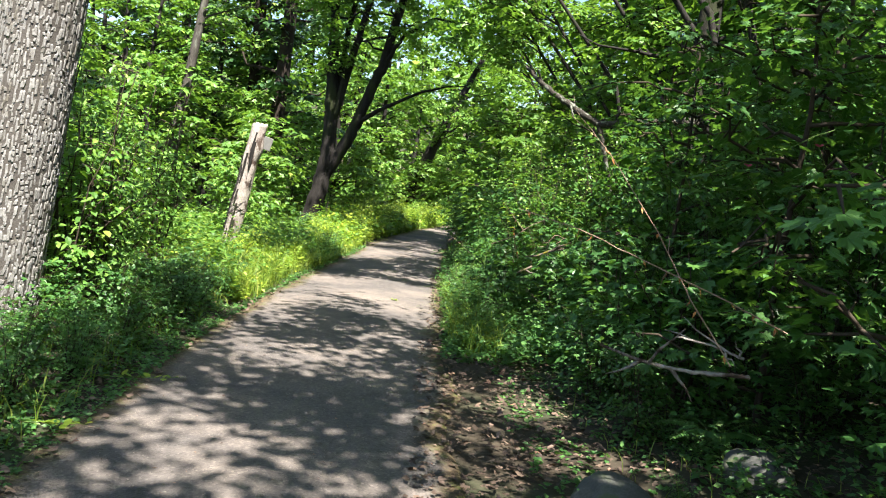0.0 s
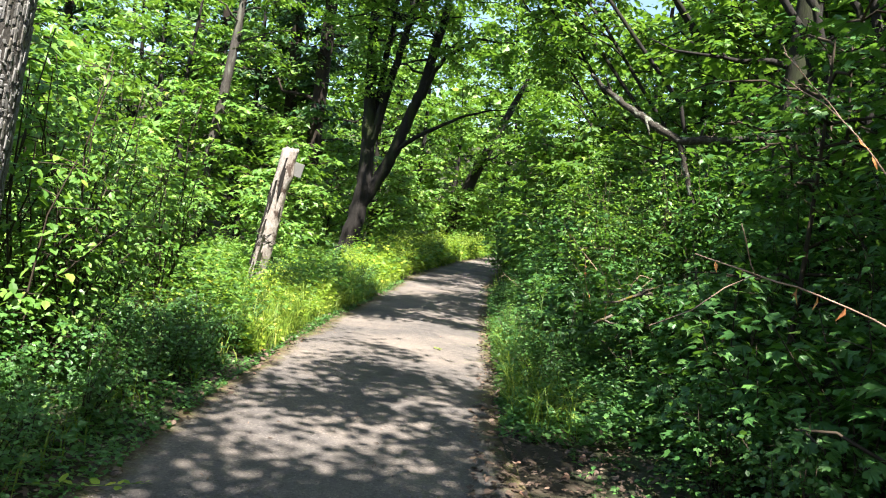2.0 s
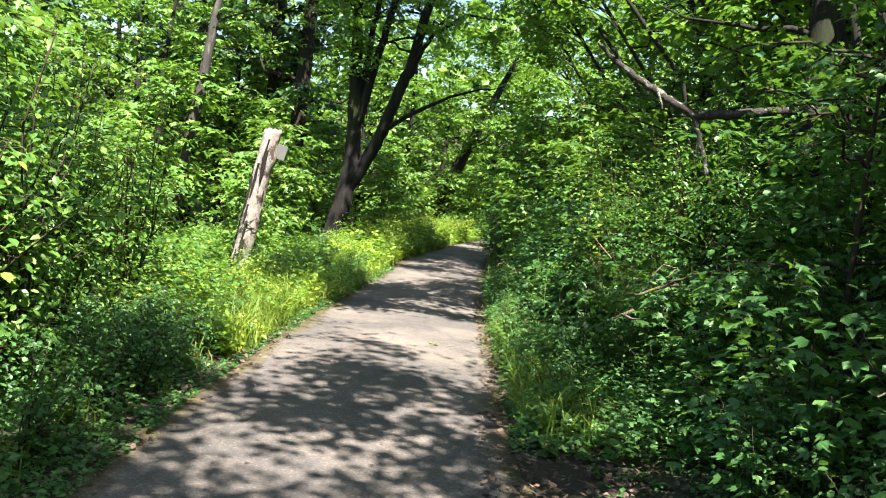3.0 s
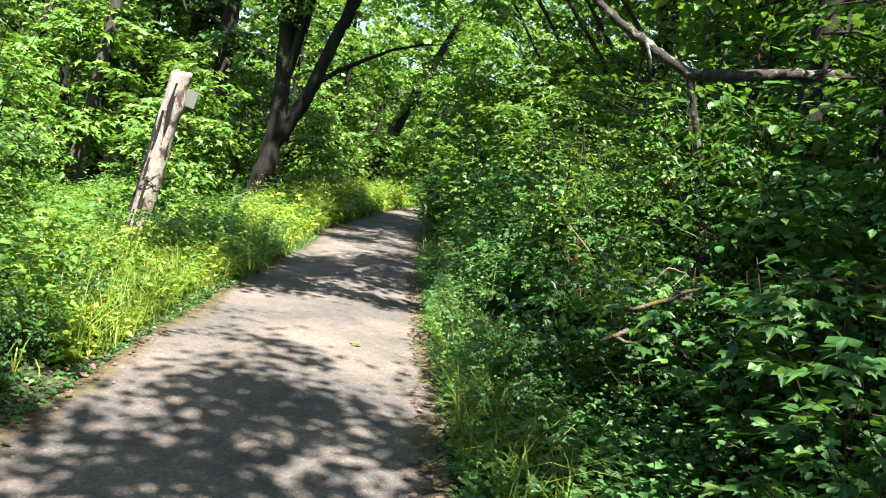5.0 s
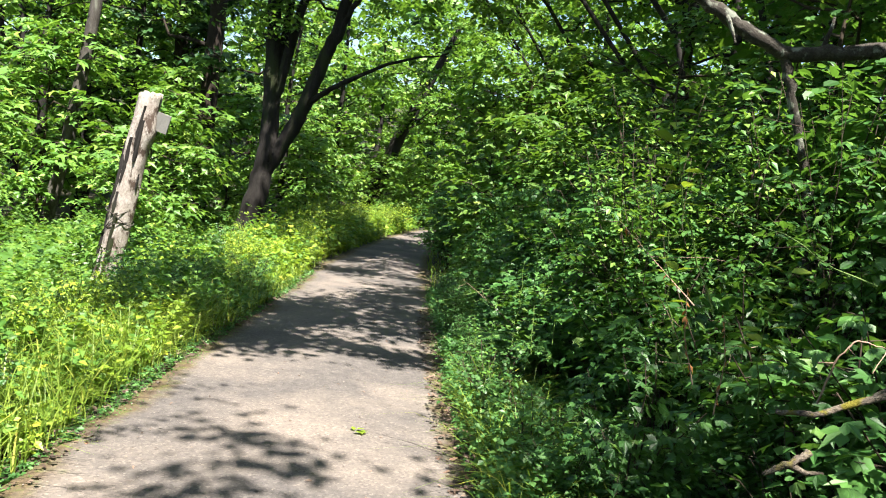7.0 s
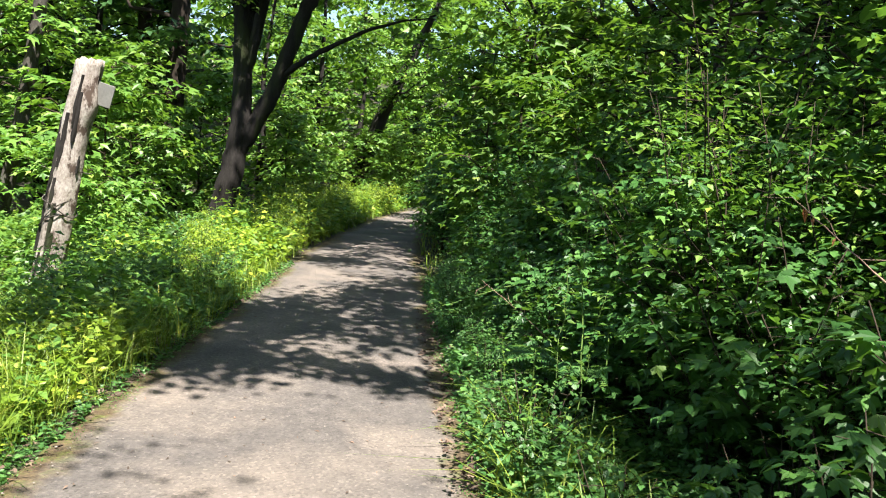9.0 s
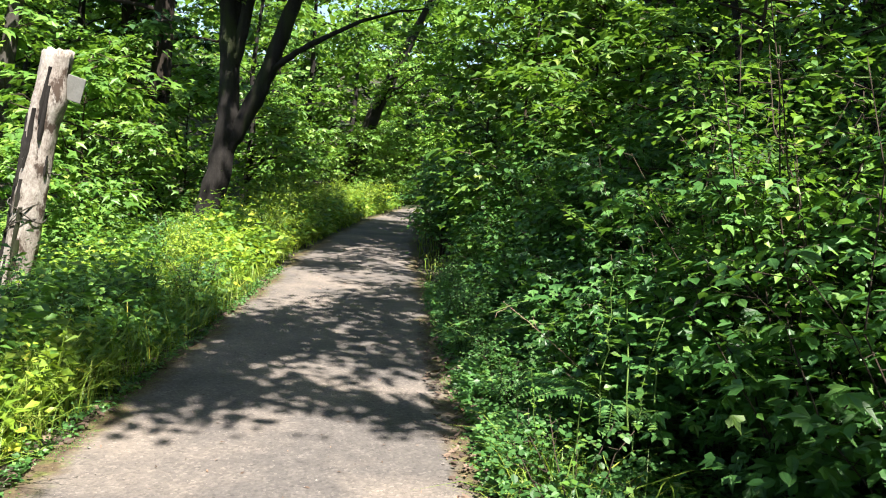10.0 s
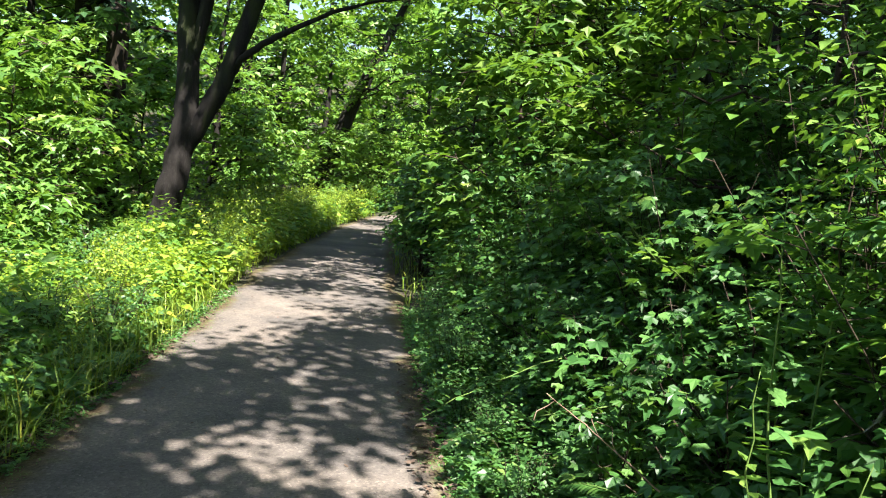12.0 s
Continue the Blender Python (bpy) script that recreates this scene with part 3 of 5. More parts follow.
def verge_grass(name, label, specs, mat, rng):
    V, F = joined([blades(P, H * rng.uniform(0.5, 1.2, len(P)), lean, rng, w) for P, H, lean, w in specs])
    tagged(new(name, mesh_from(name, V, [F], [mat])), label, "grass", kind="stuff")


def verge_herbs(name, label, specs, shape, mat, rng):
    groups = []
    for P, H, per, size in specs:
        clump = np.clip(0.8 + 0.85 * bumps(2.6 * P[:, 0], 2.1 * P[:, 1]), 0.3, 1.6)
        groups += herb_leaves(P, H * clump * rng.uniform(0.55, 1.15, len(P)), rng, per, size)
    tagged(new(name, leaf_mesh(name, groups, shape, mat)), label, "herbs", kind="stuff")


verge_grass("verge_grass", "long yellow-green grass growing along both edges of the path",
            [(strip_points(-1, 6, 15, -0.03, 1.0, 2400, rng, 1.3), 0.42, 1.1, 0.0035), (strip_points(-1, 5.8, 10.3, 0.0, 1.8, 1700, rng, 1.2), 0.55, 1.0, 0.003), (strip_points(-1, 15, 36, 0.0, 0.8, 1800, rng), 0.4, 0.9, 0.006),
             (strip_points(1, 4.6, 9, 0.0, 0.5, 900, rng), 0.45, 1.3, 0.0035), (strip_points(1, 12, 34, -0.03, 0.4, 400, rng), 0.3, 1.0, 0.007),
             (strip_points(-1, -3, 6, 0.1, 1.2, 900, rng), 0.25, 0.9, 0.004), (strip_points(1, -3, 4.6, 0.9, 2.4, 500, rng), 0.17, 1.0, 0.0025)], GRASS, rng)
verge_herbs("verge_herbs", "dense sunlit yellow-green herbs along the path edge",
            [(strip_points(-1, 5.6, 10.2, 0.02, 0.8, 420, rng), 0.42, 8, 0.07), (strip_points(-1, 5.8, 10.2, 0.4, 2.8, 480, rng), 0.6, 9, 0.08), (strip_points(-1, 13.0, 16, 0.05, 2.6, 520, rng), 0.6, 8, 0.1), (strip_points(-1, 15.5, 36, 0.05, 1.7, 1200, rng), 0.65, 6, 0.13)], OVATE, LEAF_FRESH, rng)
verge_herbs("verge_plants", "tall mid-green leafy herbs crowding the path verge",
            [(strip_points(-1, 5.6, 16, 0.1, 0.9, 520, rng), 0.55, 10, 0.075), (strip_points(-1, 5.8, 16, 0.5, 3.0, 1000, rng), 0.8, 11, 0.085), (strip_points(-1, 15.5, 36, 0.05, 1.7, 700, rng), 0.75, 8, 0.13)], OVATE, LEAF_CANOPY, rng)
verge_herbs("edge_herbs", "tiny creeping green plants spilling over the path edges",
            [(strip_points(-1, -3, 16, -0.1, 0.25, 2600, rng, 1.4), 0.09, 4, 0.03), (strip_points(1, 4.4, 16, -0.1, 0.25, 1500, rng, 1.4), 0.09, 4, 0.03), (strip_points(1, 4.6, 14, -0.04, 0.35, 1100, rng), 0.3, 7, 0.045), (strip_points(1, -2.5, 4.4, 0.35, 1.6, 700, rng), 0.1, 5, 0.035)], PLAIN, LEAF_SMALL, rng)
verge_herbs("undergrowth", "low dark green herbs covering the ground under the thicket",
            [(strip_points(1, 4.4, 14, 0.05, 1.4, 3200, rng), 0.4, 7, 0.05), (strip_points(1, -3, 4.4, 1.3, 2.8, 1400, rng), 0.25, 7, 0.04),
             (strip_points(-1, -4, 7, 0.1, 2.5, 2400, rng), 0.28, 7, 0.045), (strip_points(-1, 10.6, 13.4, 0.05, 2.4, 1500, rng), 0.38, 7, 0.07)], PLAIN, LEAF_SMALL, rng)
verge_herbs("woodland_floor_plants", "light green leafy plants covering the woodland floor",
            [(strip_points(-1, 8, 36, 2.0, 9.0, 4200, rng), 0.7, 6, 0.15), (strip_points(-1, -8, 9, 2.6, 10.0, 1200, rng), 0.5, 5, 0.16), (strip_points(1, -8, 40, 4.0, 12.0, 1200, rng), 0.5, 5, 0.16)], MAPLE, LEAF_CANOPY, rng)


# ---- trees ----
def crown_tree(name, label, seed, trunk_pts, trunk_r, limbs, sprays, per, leaf, radius, bark, mat, shape=PLAIN, category="tree", group="", low=0.3, spread=1.0, sides=8):
    """A tree with given trunk line; limbs grow out of it and carry layered sprays."""
    rg = np.random.default_rng(seed)
    ob = thing(name, label, category, group)
    T = np.array(trunk_pts, float)
    k = np.linspace(0, 1, len(T))
    kk = np.linspace(0, 1, 3 * len(T))
    P = np.stack([np.interp(kk, k, T[:, j]) for j in range(3)], -1)
    wood = [tube(P, np.interp(kk, np.linspace(0, 1, len(trunk_r)), trunk_r), sides)]
    green = []
    for i in range(limbs):
        f = low + (1 - low) * (i + rg.uniform(0, 1)) / limbs
        c = np.array([np.interp(f, k, T[:, j]) for j in range(3)])
        a = rg.uniform(0, 2 * math.pi)
        length = radius * rg.uniform(0.55, 1.1) * (1.15 - 0.75 * abs(f - 0.5))
        e = c + np.array([math.cos(a) * length, math.sin(a) * length, length * rg.uniform(0.05, 0.6)])
        B = curve_points(c, e, 6, 0.06 * length, rg, sag=0.15 * length)
        r0 = max(0.02, 0.3 * np.interp(f, np.linspace(0, 1, len(trunk_r)), trunk_r))
        wood.append(tube(B, np.linspace(r0, 0.008, 6), 5))
        for q in range(sprays):
            g = rg.uniform(0.25, 1.0)
            c2 = np.array([np.interp(g, np.linspace(0, 1, 6), B[:, j]) for j in range(3)])
            o = rg.normal(0, 1, 3) * (1, 1, 0.45)
            e2 = c2 + unit(o) * rg.uniform(0.2, 0.9) * radius * 0.28 * spread
            wood.append(tube(np.array([c2, e2]), [0.012, 0.004], 3, False))
            green.append(spray(e2, unit(o), rg.uniform(0.25, 0.5) * (0.6 + leaf * 3), per, leaf, rg))
    part("trunk", limb_mesh("trunk", wood, bark), ob)
    part("crown", leaf_mesh("crown", green, shape, mat), ob)
    return ob


def place_tree(ob, x, y, turn=0, s=1.0, z=None):
    ob.matrix_basis = pose(x, y, float(ground_z(x, y)) - 0.1 if z is None else z, 0, 0, turn) @ Matrix.Scale(s, 4)
    return ob


def copy_tree(ob, x, y, turn, s):
    c = copy_thing(ob, pose(0, 0, 0))
    return place_tree(c, x, y, turn, s)


wood_a = crown_tree("woodland_tree", "mid-sized maple with layered light green leaves", 71, [(0, 0, 0), (0.15, 0.1, 3), (0.1, -0.1, 6), (0.4, 0.1, 10)], (0.17, 0.12, 0.04), 28, 7, 13, 0.27, 3.0, BARK_DARK, LEAF_CANOPY, group="woodland behind the path", low=0.12)
wood_b = crown_tree("woodland_tree", "slim tree with layered light green leaves", 72, [(0, 0, 0), (-0.2, 0.1, 4), (0.1, 0.2, 8), (0.3, 0.1, 13)], (0.15, 0.11, 0.03), 28, 7, 13, 0.3, 2.6, BARK_DARK, LEAF_CANOPY, group="woodland behind the path", low=0.2)
sapling = crown_tree("sapling", "leafy maple sapling with layered sprays of leaves", 73, [(0, 0, 0), (0.05, 0.05, 1.5), (0, 0.1, 3), (0.1, 0, 4.2)], (0.035, 0.025, 0.01), 20, 6, 12, 0.27, 1.5, TWIG, LEAF_CANOPY, group="saplings under the woodland", low=0.06, spread=1.1, shape=MAPLE)
young = crown_tree("young_maple", "young maple with broad lobed leaves on the bank", 76, [(0, 0, 0), (0.05, 0.05, 1.5), (0, 0.1, 3), (0.1, 0, 4.2)], (0.035, 0.025, 0.01), 20, 6, 14, 0.11, 1.4, TWIG, LEAF_BROAD, group="young maples on the bank", low=0.08, spread=1.1, shape=LOBED)
far_conifer = crown_tree("conifer", "tall dark conifer with drooping branches", 74, [(0, 0, 0), (0.1, 0, 8), (0, 0, 22)], (0.3, 0.22, 0.05), 40, 5, 18, 0.45, 3.2, BARK_CONIFER, NEEDLE, shape=PLAIN, category="conifer", group="conifers in the wood", low=0.25)

rng = np.random.default_rng(5)
first = {}


def spread_trees(proto, spots):
    for x, y, s in spots:
        if proto.name not in first:
            first[proto.name] = 1
            place_tree(proto, x, y, rng.uniform(0, 360), s)
        else:
            copy_tree(proto, x, y, rng.uniform(0, 360), s)


spread_trees(sapling, [(-4.9, 9.5, 0.4), (-5.6, 11.5, 0.45), (-5.7, 15.8, 0.5), (-7.8, 13, 0.6), (-6.4, 18.3, 0.85), (-7.2, 21.4, 0.8), (-9.5, 16.5, 0.65), (-11.2, 20, 0.75), (-7.4, 26, 1.0), (-12, 24, 1.3), (-9.8, 28, 1.2),
                       (-5.4, 28, 0.8), (-6.2, 33, 1.0), (-11, 32, 1.3), (-4.4, 37, 0.8), (-7.5, 8.5, 0.9), (-6.4, 6.2, 0.9), (-5.2, 5.0, 0.9), (-4.4, 2.5, 0.8), (-8.5, 4.5, 1.2), (-9.5, 10.5, 1.3), (-12, 15, 1.4), (-14, 19, 1.4),
                       (-3.4, 38.5, 0.7), (-2.8, 41, 0.8), (-4.5, 43, 1.0), (-1.6, 43, 1.0), (-0.4, 46, 1.1), (0.8, 38, 0.9), (0.6, 33, 1.0), (1.5, 27, 1.0), (0.8, 23, 0.9), (1.0, 30, 1.1), (0.4, 20, 0.9), (0.9, 16.8, 0.9), (2.2, 19, 1.0), (1.9, 14.5, 0.75)])
spread_trees(young, [(2.4, 11.8, 0.8), (3.3, 9.8, 0.9), (3.4, 6.6, 0.75), (3.7, 3.9, 0.9), (3.4, 0.5, 0.9), (4.5, 13, 1.1), (4.6, 6.5, 1.1), (2.7, 4.8, 0.7), (3.0, 2.4, 0.75)])
spread_trees(wood_a, [(-15.5, 20.5, 0.9), (-13.8, 29.5, 0.9), (-14, 27, 1.0), (-8.0, 34, 0.9), (-13, 36, 1.1), (-18, 24, 1.1), (-5.5, 43, 1.0), (-10, 45, 1.1), (-1, 47, 1.0), (2, 40, 0.9), (6.0, 12.6, 0.85), (5.4, 9.4, 0.85), (6.2, 2.0, 0.85), (7.0, 7.5, 0.9), (6.0, 17.5, 0.85), (4.6, 23, 0.85), (3.6, 30, 0.9),
                      (5.4, -3, 0.9), (8, 14, 1.0), (8, 21, 1.0), (-16, 15, 1.0), (-20, 34, 1.2), (6, -9, 0.9), (-6, -8, 0.9), (9, 3, 1.0)])
# the three at x 4.4 to 5.2 are added to shade the bank
spread_trees(wood_b, [(-12.5, 30, 1.0), (-17, 31, 1.1), (-7, 39, 1.0), (-16, 42, 1.2), (-3.5, 52, 1.1), (4, 46, 1.0), (5.2, 12.4, 1.1), (4.9, 16.4, 1.1), (4.4, 20.2, 1.0), (7, 28, 1.0), (7, 36, 1.1), (9, 43, 1.1), (-22, 20, 1.1), (-24, 40, 1.3), (-14, 10, 1.0), (11, 9, 1.1), (12, 22, 1.2), (-12, 52, 1.3), (1, 56, 1.2), (-8, 58, 1.3)])
spread_trees(far_conifer, [(-16, 34, 1.0), (-20, 46, 1.1), (-11, 50, 1.0), (-27, 38, 1.1), (-5, 62, 1.1), (-28, 55, 1.2), (6, 55, 1.1), (-18, 62, 1.2), (14, 34, 1.0), (15, 48, 1.1)])


# added trees, crowns over the path and mostly out of view, placed to cast its shade
roof = crown_tree("overhanging_tree", "tall slender tree added to cast shade on path and wood", 75, [(0, 0, 0), (-0.1, 0.1, 3.0), (-2.2, 0, 5.8), (-4.8, 0.1, 8.6)], (0.055, 0.045, 0.035, 0.015), 16, 8, 15, 0.2, 2.0, BARK_DARK, LEAF_CANOPY, group="trees over the path", low=0.52)
# the two at about 1.8 scale are added to shade the forked tree's trunk
roof_spots = [(5.6, -8.0, 10, 1.0), (4.5, -6.8, 0, 1.0), (6.6, 3.0, 0, 0.85), (3.3, 16.9, -10, 1.0), (2.8, 19.6, 0, 1.0), (2.6, 23.2, 10, 1.0), (2.7, 27.5, 0, 1.05), (4.4, 16.6, 0, 1.8), (4.0, 18.3, 5, 1.75)]
place_tree(roof, *roof_spots[0])
for spot in roof_spots[1:]:
    copy_tree(roof, *spot)
# leaves only towards the tip, so the added shade falls in chosen bands
arch = crown_tree("arching_tree", "slender arching tree added overhead to shade the path", 77, [(0, 0, 0), (-0.2, 0.1, 3.4), (-2.6, 0, 6.2), (-5.6, 0.1, 7.6)], (0.055, 0.045, 0.035, 0.012), 14, 8, 12, 0.175, 1.7, BARK_DARK, LEAF_CANOPY, group="trees over the path", low=0.74)
arch_spots = [(6.4, -5.2, -8, 1.0), (6.5, -3.5, 6, 1.05), (6.0, -2.3, -4, 1.0), (5.6, -0.8, 5, 0.95), (6.3, 1.4, -3, 0.95), (4.7, 0.9, 0, 0.9), (7.2, 0.7, 3, 0.85), (3.9, 6.6, 4, 1.0), (3.7, 7.5, -3, 1.0), (3.5, 7.1, 8, 0.9), (4.3, 8.1, 2, 1.0), (6.5, 9.4, 0, 1.0), (6.9, 8.4, 3, 1.0), (7.3, 9.9, -4, 1.05),
              (3.9, 13.0, 3, 1.0), (3.3, 14.8, -3, 1.0), (2.9, 17.0, 0, 1.0)]
place_tree(arch, *arch_spots[0])
for spot in arch_spots[1:]:
    copy_tree(arch, *spot)


# woods closing the view beyond the bend
def far_woods():
    rg = np.random.default_rng(41)
    groups = []
    for _ in range(2300):
        a = radians(rg.uniform(-75, 55))
        d = rg.uniform(44, 85)
        z = 18 * rg.uniform(0, 1) ** 1.3 + max(0, d - 60) * 0.2
        groups.append(spray(np.array([math.sin(a) * d, math.cos(a) * d, z]), (0, 0, 0), rg.uniform(1.2, 2.6), 24, 0.75, rg, flat=0.4))
    tagged(new("far_woods", leaf_mesh("far_woods", groups, PLAIN, LEAF_CANOPY)), "distant wall of mixed green woodland foliage", "woods", kind="stuff")


far_woods()


# the forked tree by the bend
def forked_tree():
    ob = thing("forked_tree", "tall dark-barked tree leaning over the path, trunk forked low", "tree")
    rg = np.random.default_rng(8)
    y = 23.6
    lines = [([(-6.1, y, -0.8), (-6.03, y, -0.2), (-5.83, y, 0.5), (-5.68, y, 1.3), (-5.6, y, 2.0), (-5.58, y, 2.8), (-5.66, y, 4.0), (-5.76, y, 5.3), (-5.95, y + 0.1, 7.4), (-6.1, y + 0.3, 12)], (0.36, 0.31, 0.29, 0.28, 0.27, 0.24, 0.21, 0.19, 0.15, 0.05)),
             ([(-5.65, y, 1.5), (-5.35, y, 2.1), (-5.0, y, 2.75), (-4.72, y, 3.5), (-4.3, y, 4.85), (-4.05, y, 5.5), (-3.65, y - 0.1, 7.7), (-3.2, y - 0.3, 11)], (0.2, 0.21, 0.2, 0.19, 0.18, 0.17, 0.13, 0.05)),
             ([(-5.6, y, 3.2), (-5.4, y, 4.2), (-5.15, y - 0.1, 5.4), (-4.85, y - 0.2, 6.8), (-4.65, y - 0.2, 7.8), (-4.3, y - 0.3, 10.5)], (0.15, 0.14, 0.12, 0.11, 0.09, 0.04)),
             ([(-5.6, y, 3.6), (-5.52, y + 0.2, 5.2), (-5.38, y + 0.4, 7.5), (-5.2, y + 0.5, 10.5)], (0.13, 0.11, 0.09, 0.04)),
             ([(-4.72, y, 3.4), (-4.25, y - 0.2, 3.8), (-3.5, y - 0.5, 4.2), (-2.7, y - 0.3, 4.7), (-1.9, y - 0.5, 4.95), (-1.0, y - 0.8, 5.05)], (0.09, 0.075, 0.06, 0.045, 0.03, 0.012)),
             ([(-4.1, y, 5.4), (-3.4, y - 0.4, 6.5), (-2.4, y - 0.9, 7.0), (-1.2, y - 1.2, 6.9)], (0.08, 0.06, 0.045, 0.015))]
    wood, green = [], []
    for P, r in lines:
        P = np.array(P)
        k, kk = np.linspace(0, 1, len(P)), np.linspace(0, 1, 4 * len(P))
        Q = np.stack([np.interp(kk, k, P[:, j]) for j in range(3)], -1)
        wood.append(tube(Q + rg.normal(0, 0.012, Q.shape), np.interp(kk, k, r) * rg.uniform(0.94, 1.07, len(kk)), 12))
    for P, r in lines[:4]:
        P = np.array(P)
        for i in range(16):
            f = rg.uniform(0.72, 1)
            c = np.array([np.interp(f, np.linspace(0, 1, len(P)), P[:, j]) for j in range(3)])
            a = rg.uniform(0, 2 * math.pi)
            ln = rg.uniform(1.2, 3.2)
            e = c + np.array([math.cos(a) * ln, math.sin(a) * ln, rg.uniform(-0.2, 0.9)])
            B = curve_points(c, e, 6, 0.12, rg, sag=0.3)
            wood.append(tube(B, np.linspace(0.045, 0.008, 6), 5))
            for q in range(7):
                c2 = B[rg.integers(2, 6)] + rg.normal(0, 0.35, 3)
                green.append(spray(c2, (0, 0, 0), rg.uniform(0.35, 0.7), 30, 0.16, rg))
    for P, r in lines[4:]:
        P = np.array(P)
        for q in range(26):
            c2 = P[rg.integers(3, len(P))] + rg.normal(0, 0.45, 3) * (1, 1, 0.7) - (0, 0, 0.25)
            green.append(spray(c2, (0, 0, 0), rg.uniform(0.3, 0.6), 20, 0.15, rg, droop=0.5))
    part("trunk", limb_mesh("trunk", wood, BARK_DARK), ob)
    part("crown", leaf_mesh("crown", green, PLAIN, LEAF_CANOPY), ob)


forked_tree()
slim = crown_tree("slim_tree", "slim bare grey-brown trunk leaning among the saplings", 81, [(-11.75, 24, -1.0), (-11.3, 24, 1.4), (-10.9, 24, 4.6), (-10.6, 24, 7.5), (-10.5, 24, 11)], (0.2, 0.18, 0.17, 0.13, 0.06), 14, 6, 26, 0.16, 2.2, BARK_MID, LEAF_CANOPY, low=0.62)
leaner = crown_tree("leaning_tree", "dark leaning tree trunk at the bend of the path", 82, [(-5.2, 38, -0.3), (-4.6, 38, 1.6), (-3.9, 38, 3.9), (-2.8, 38, 6.5), (-1.8, 38, 9)], (0.4, 0.34, 0.28, 0.2, 0.08), 18, 9, 30, 0.18, 3.0, BARK_DARK, LEAF_CANOPY, low=0.45)
stout = crown_tree("old_conifer", "straight reddish-brown conifer trunk in deep shade", 83, [(-9.0, 28, -1.0), (-8.95, 28, 3), (-8.9, 28, 8), (-8.9, 28, 16)], (0.34, 0.3, 0.26, 0.1), 22, 6, 20, 0.3, 2.6, BARK_CONIFER, NEEDLE, shape=PLAIN, category="conifer", low=0.35)
stout2 = crown_tree("old_conifer", "tall straight dark conifer trunk in deep shade", 84, [(-10.75, 30, -1.0), (-10.75, 30, 4), (-10.9, 30, 9), (-11.0, 30, 18)], (0.3, 0.28, 0.24, 0.1), 22, 6, 20, 0.3, 2.6, BARK_CONIFER, NEEDLE, shape=PLAIN, category="conifer", low=0.4)
bank_tree = crown_tree("bank_tree", "dark tree trunk on the bank behind the thicket", 85, [(3.5, 8.6, 0.2), (3.45, 8.6, 2.5), (3.5, 8.7, 5), (3.7, 8.8, 9)], (0.2, 0.17, 0.15, 0.06), 15, 7, 28, 0.13, 1.9, BARK_DARK, LEAF_CANOPY, low=0.5)


# the big trunk close to the path, with its plates of bark
def big_trunk():
    ob = thing("oak_tree", "large oak trunk with thick furrowed grey bark plates", "tree")
    rg = np.random.default_rng(9)
    foot, head = np.array([-2.53, 2.75, -0.5]), np.array([-1.97, 2.75, 6.5])
    hs = np.linspace(0, 1, 24)
    core = [tube(foot + (head - foot) * hs[:, None], 0.295 + 0.07 * np.exp(-hs * 16) - 0.05 * hs, 20)]
    part("trunk", limb_mesh("oak_core", core, BARK_GAP), ob)
    green, wood = [], []
    for i in range(18):
        a = rg.uniform(0.25 * math.pi, 1.1 * math.pi)
        c = foot + (head - foot) * rg.uniform(0.72, 1)
        ln = rg.uniform(1.5, 3.2)
        e = c + np.array([math.cos(a) * ln, math.sin(a) * ln, rg.uniform(0.4, 2.2)])
        B = curve_points(c, e, 6, 0.12, rg)
        wood.append(tube(B, np.linspace(0.09, 0.01, 6), 6))
        for q in range(9):
            green.append(spray(B[rg.integers(2, 6)] + rg.normal(0, 0.4, 3), (0, 0, 0), rg.uniform(0.3, 0.6), 26, 0.1, rg))
    part("limbs", limb_mesh("oak_limbs", wood, BARK_GREY), ob)
    part("crown", leaf_mesh("oak_crown", green, PLAIN, LEAF_CANOPY), ob)
    # plates: long rounded scales in staggered columns
    V, F = [], []
    cols = 92
    for c in range(cols):
        h = -0.1 * rg.uniform()
        while h < 4.6:
            ln = rg.choice((0.03, 0.05, 0.08, 0.11)) * rg.uniform(0.7, 1.3)
            a = 2 * math.pi * (c + rg.normal(0, 0.42)) / cols
            w = math.pi / cols * rg.uniform(0.65, 1.35)
            t = (h + 0.5) / 7.0
            r = 0.295 + 0.07 * math.exp(-t * 16) - 0.05 * t
            up = rg.uniform(0.003, 0.013)
            sk = rg.normal(0, 0.8) * w
            pts = [(-0.95, 0.17, 0), (-0.5, 0, 0), (0.42, 0, 0), (1, 0.2, 0), (0.95, 0.82, 0), (0.42, 1, 0), (-0.5, 1, 0), (-1, 0.8, 0),
                   (-0.68, 0.16, 1), (0.7, 0.2, 1), (0.66, 0.84, 1), (-0.7, 0.8, 1)]
            n = len(V)
            for u, v, o in pts:
                aa = a + u * w + sk * v
                hh = h + v * ln
                rr = r - 0.006 + o * up
                b = foot + (head - foot) * ((hh + 0.5) / 7.0)
                V.append(b + np.array([math.cos(aa) * rr, math.sin(aa) * rr, 0]))
            F += [(n + p, n + q, n + s, n + t2) for p, q, s, t2 in ((8, 9, 10, 11), (0, 1, 8, 8), (1, 2, 9, 8), (2, 3, 9, 9), (3, 4, 10, 9), (4, 5, 10, 10), (5, 6, 11, 10), (6, 7, 11, 11), (7, 0, 8, 11))]
            h += ln * rg.uniform(0.96, 1.05) + 0.002
    part("bark", mesh_from("bark", np.array(V), quads_clean(np.array(F)), [BARK_GREY]), ob, "thick grey bark plates")["kind"] = "stuff"


big_trunk()


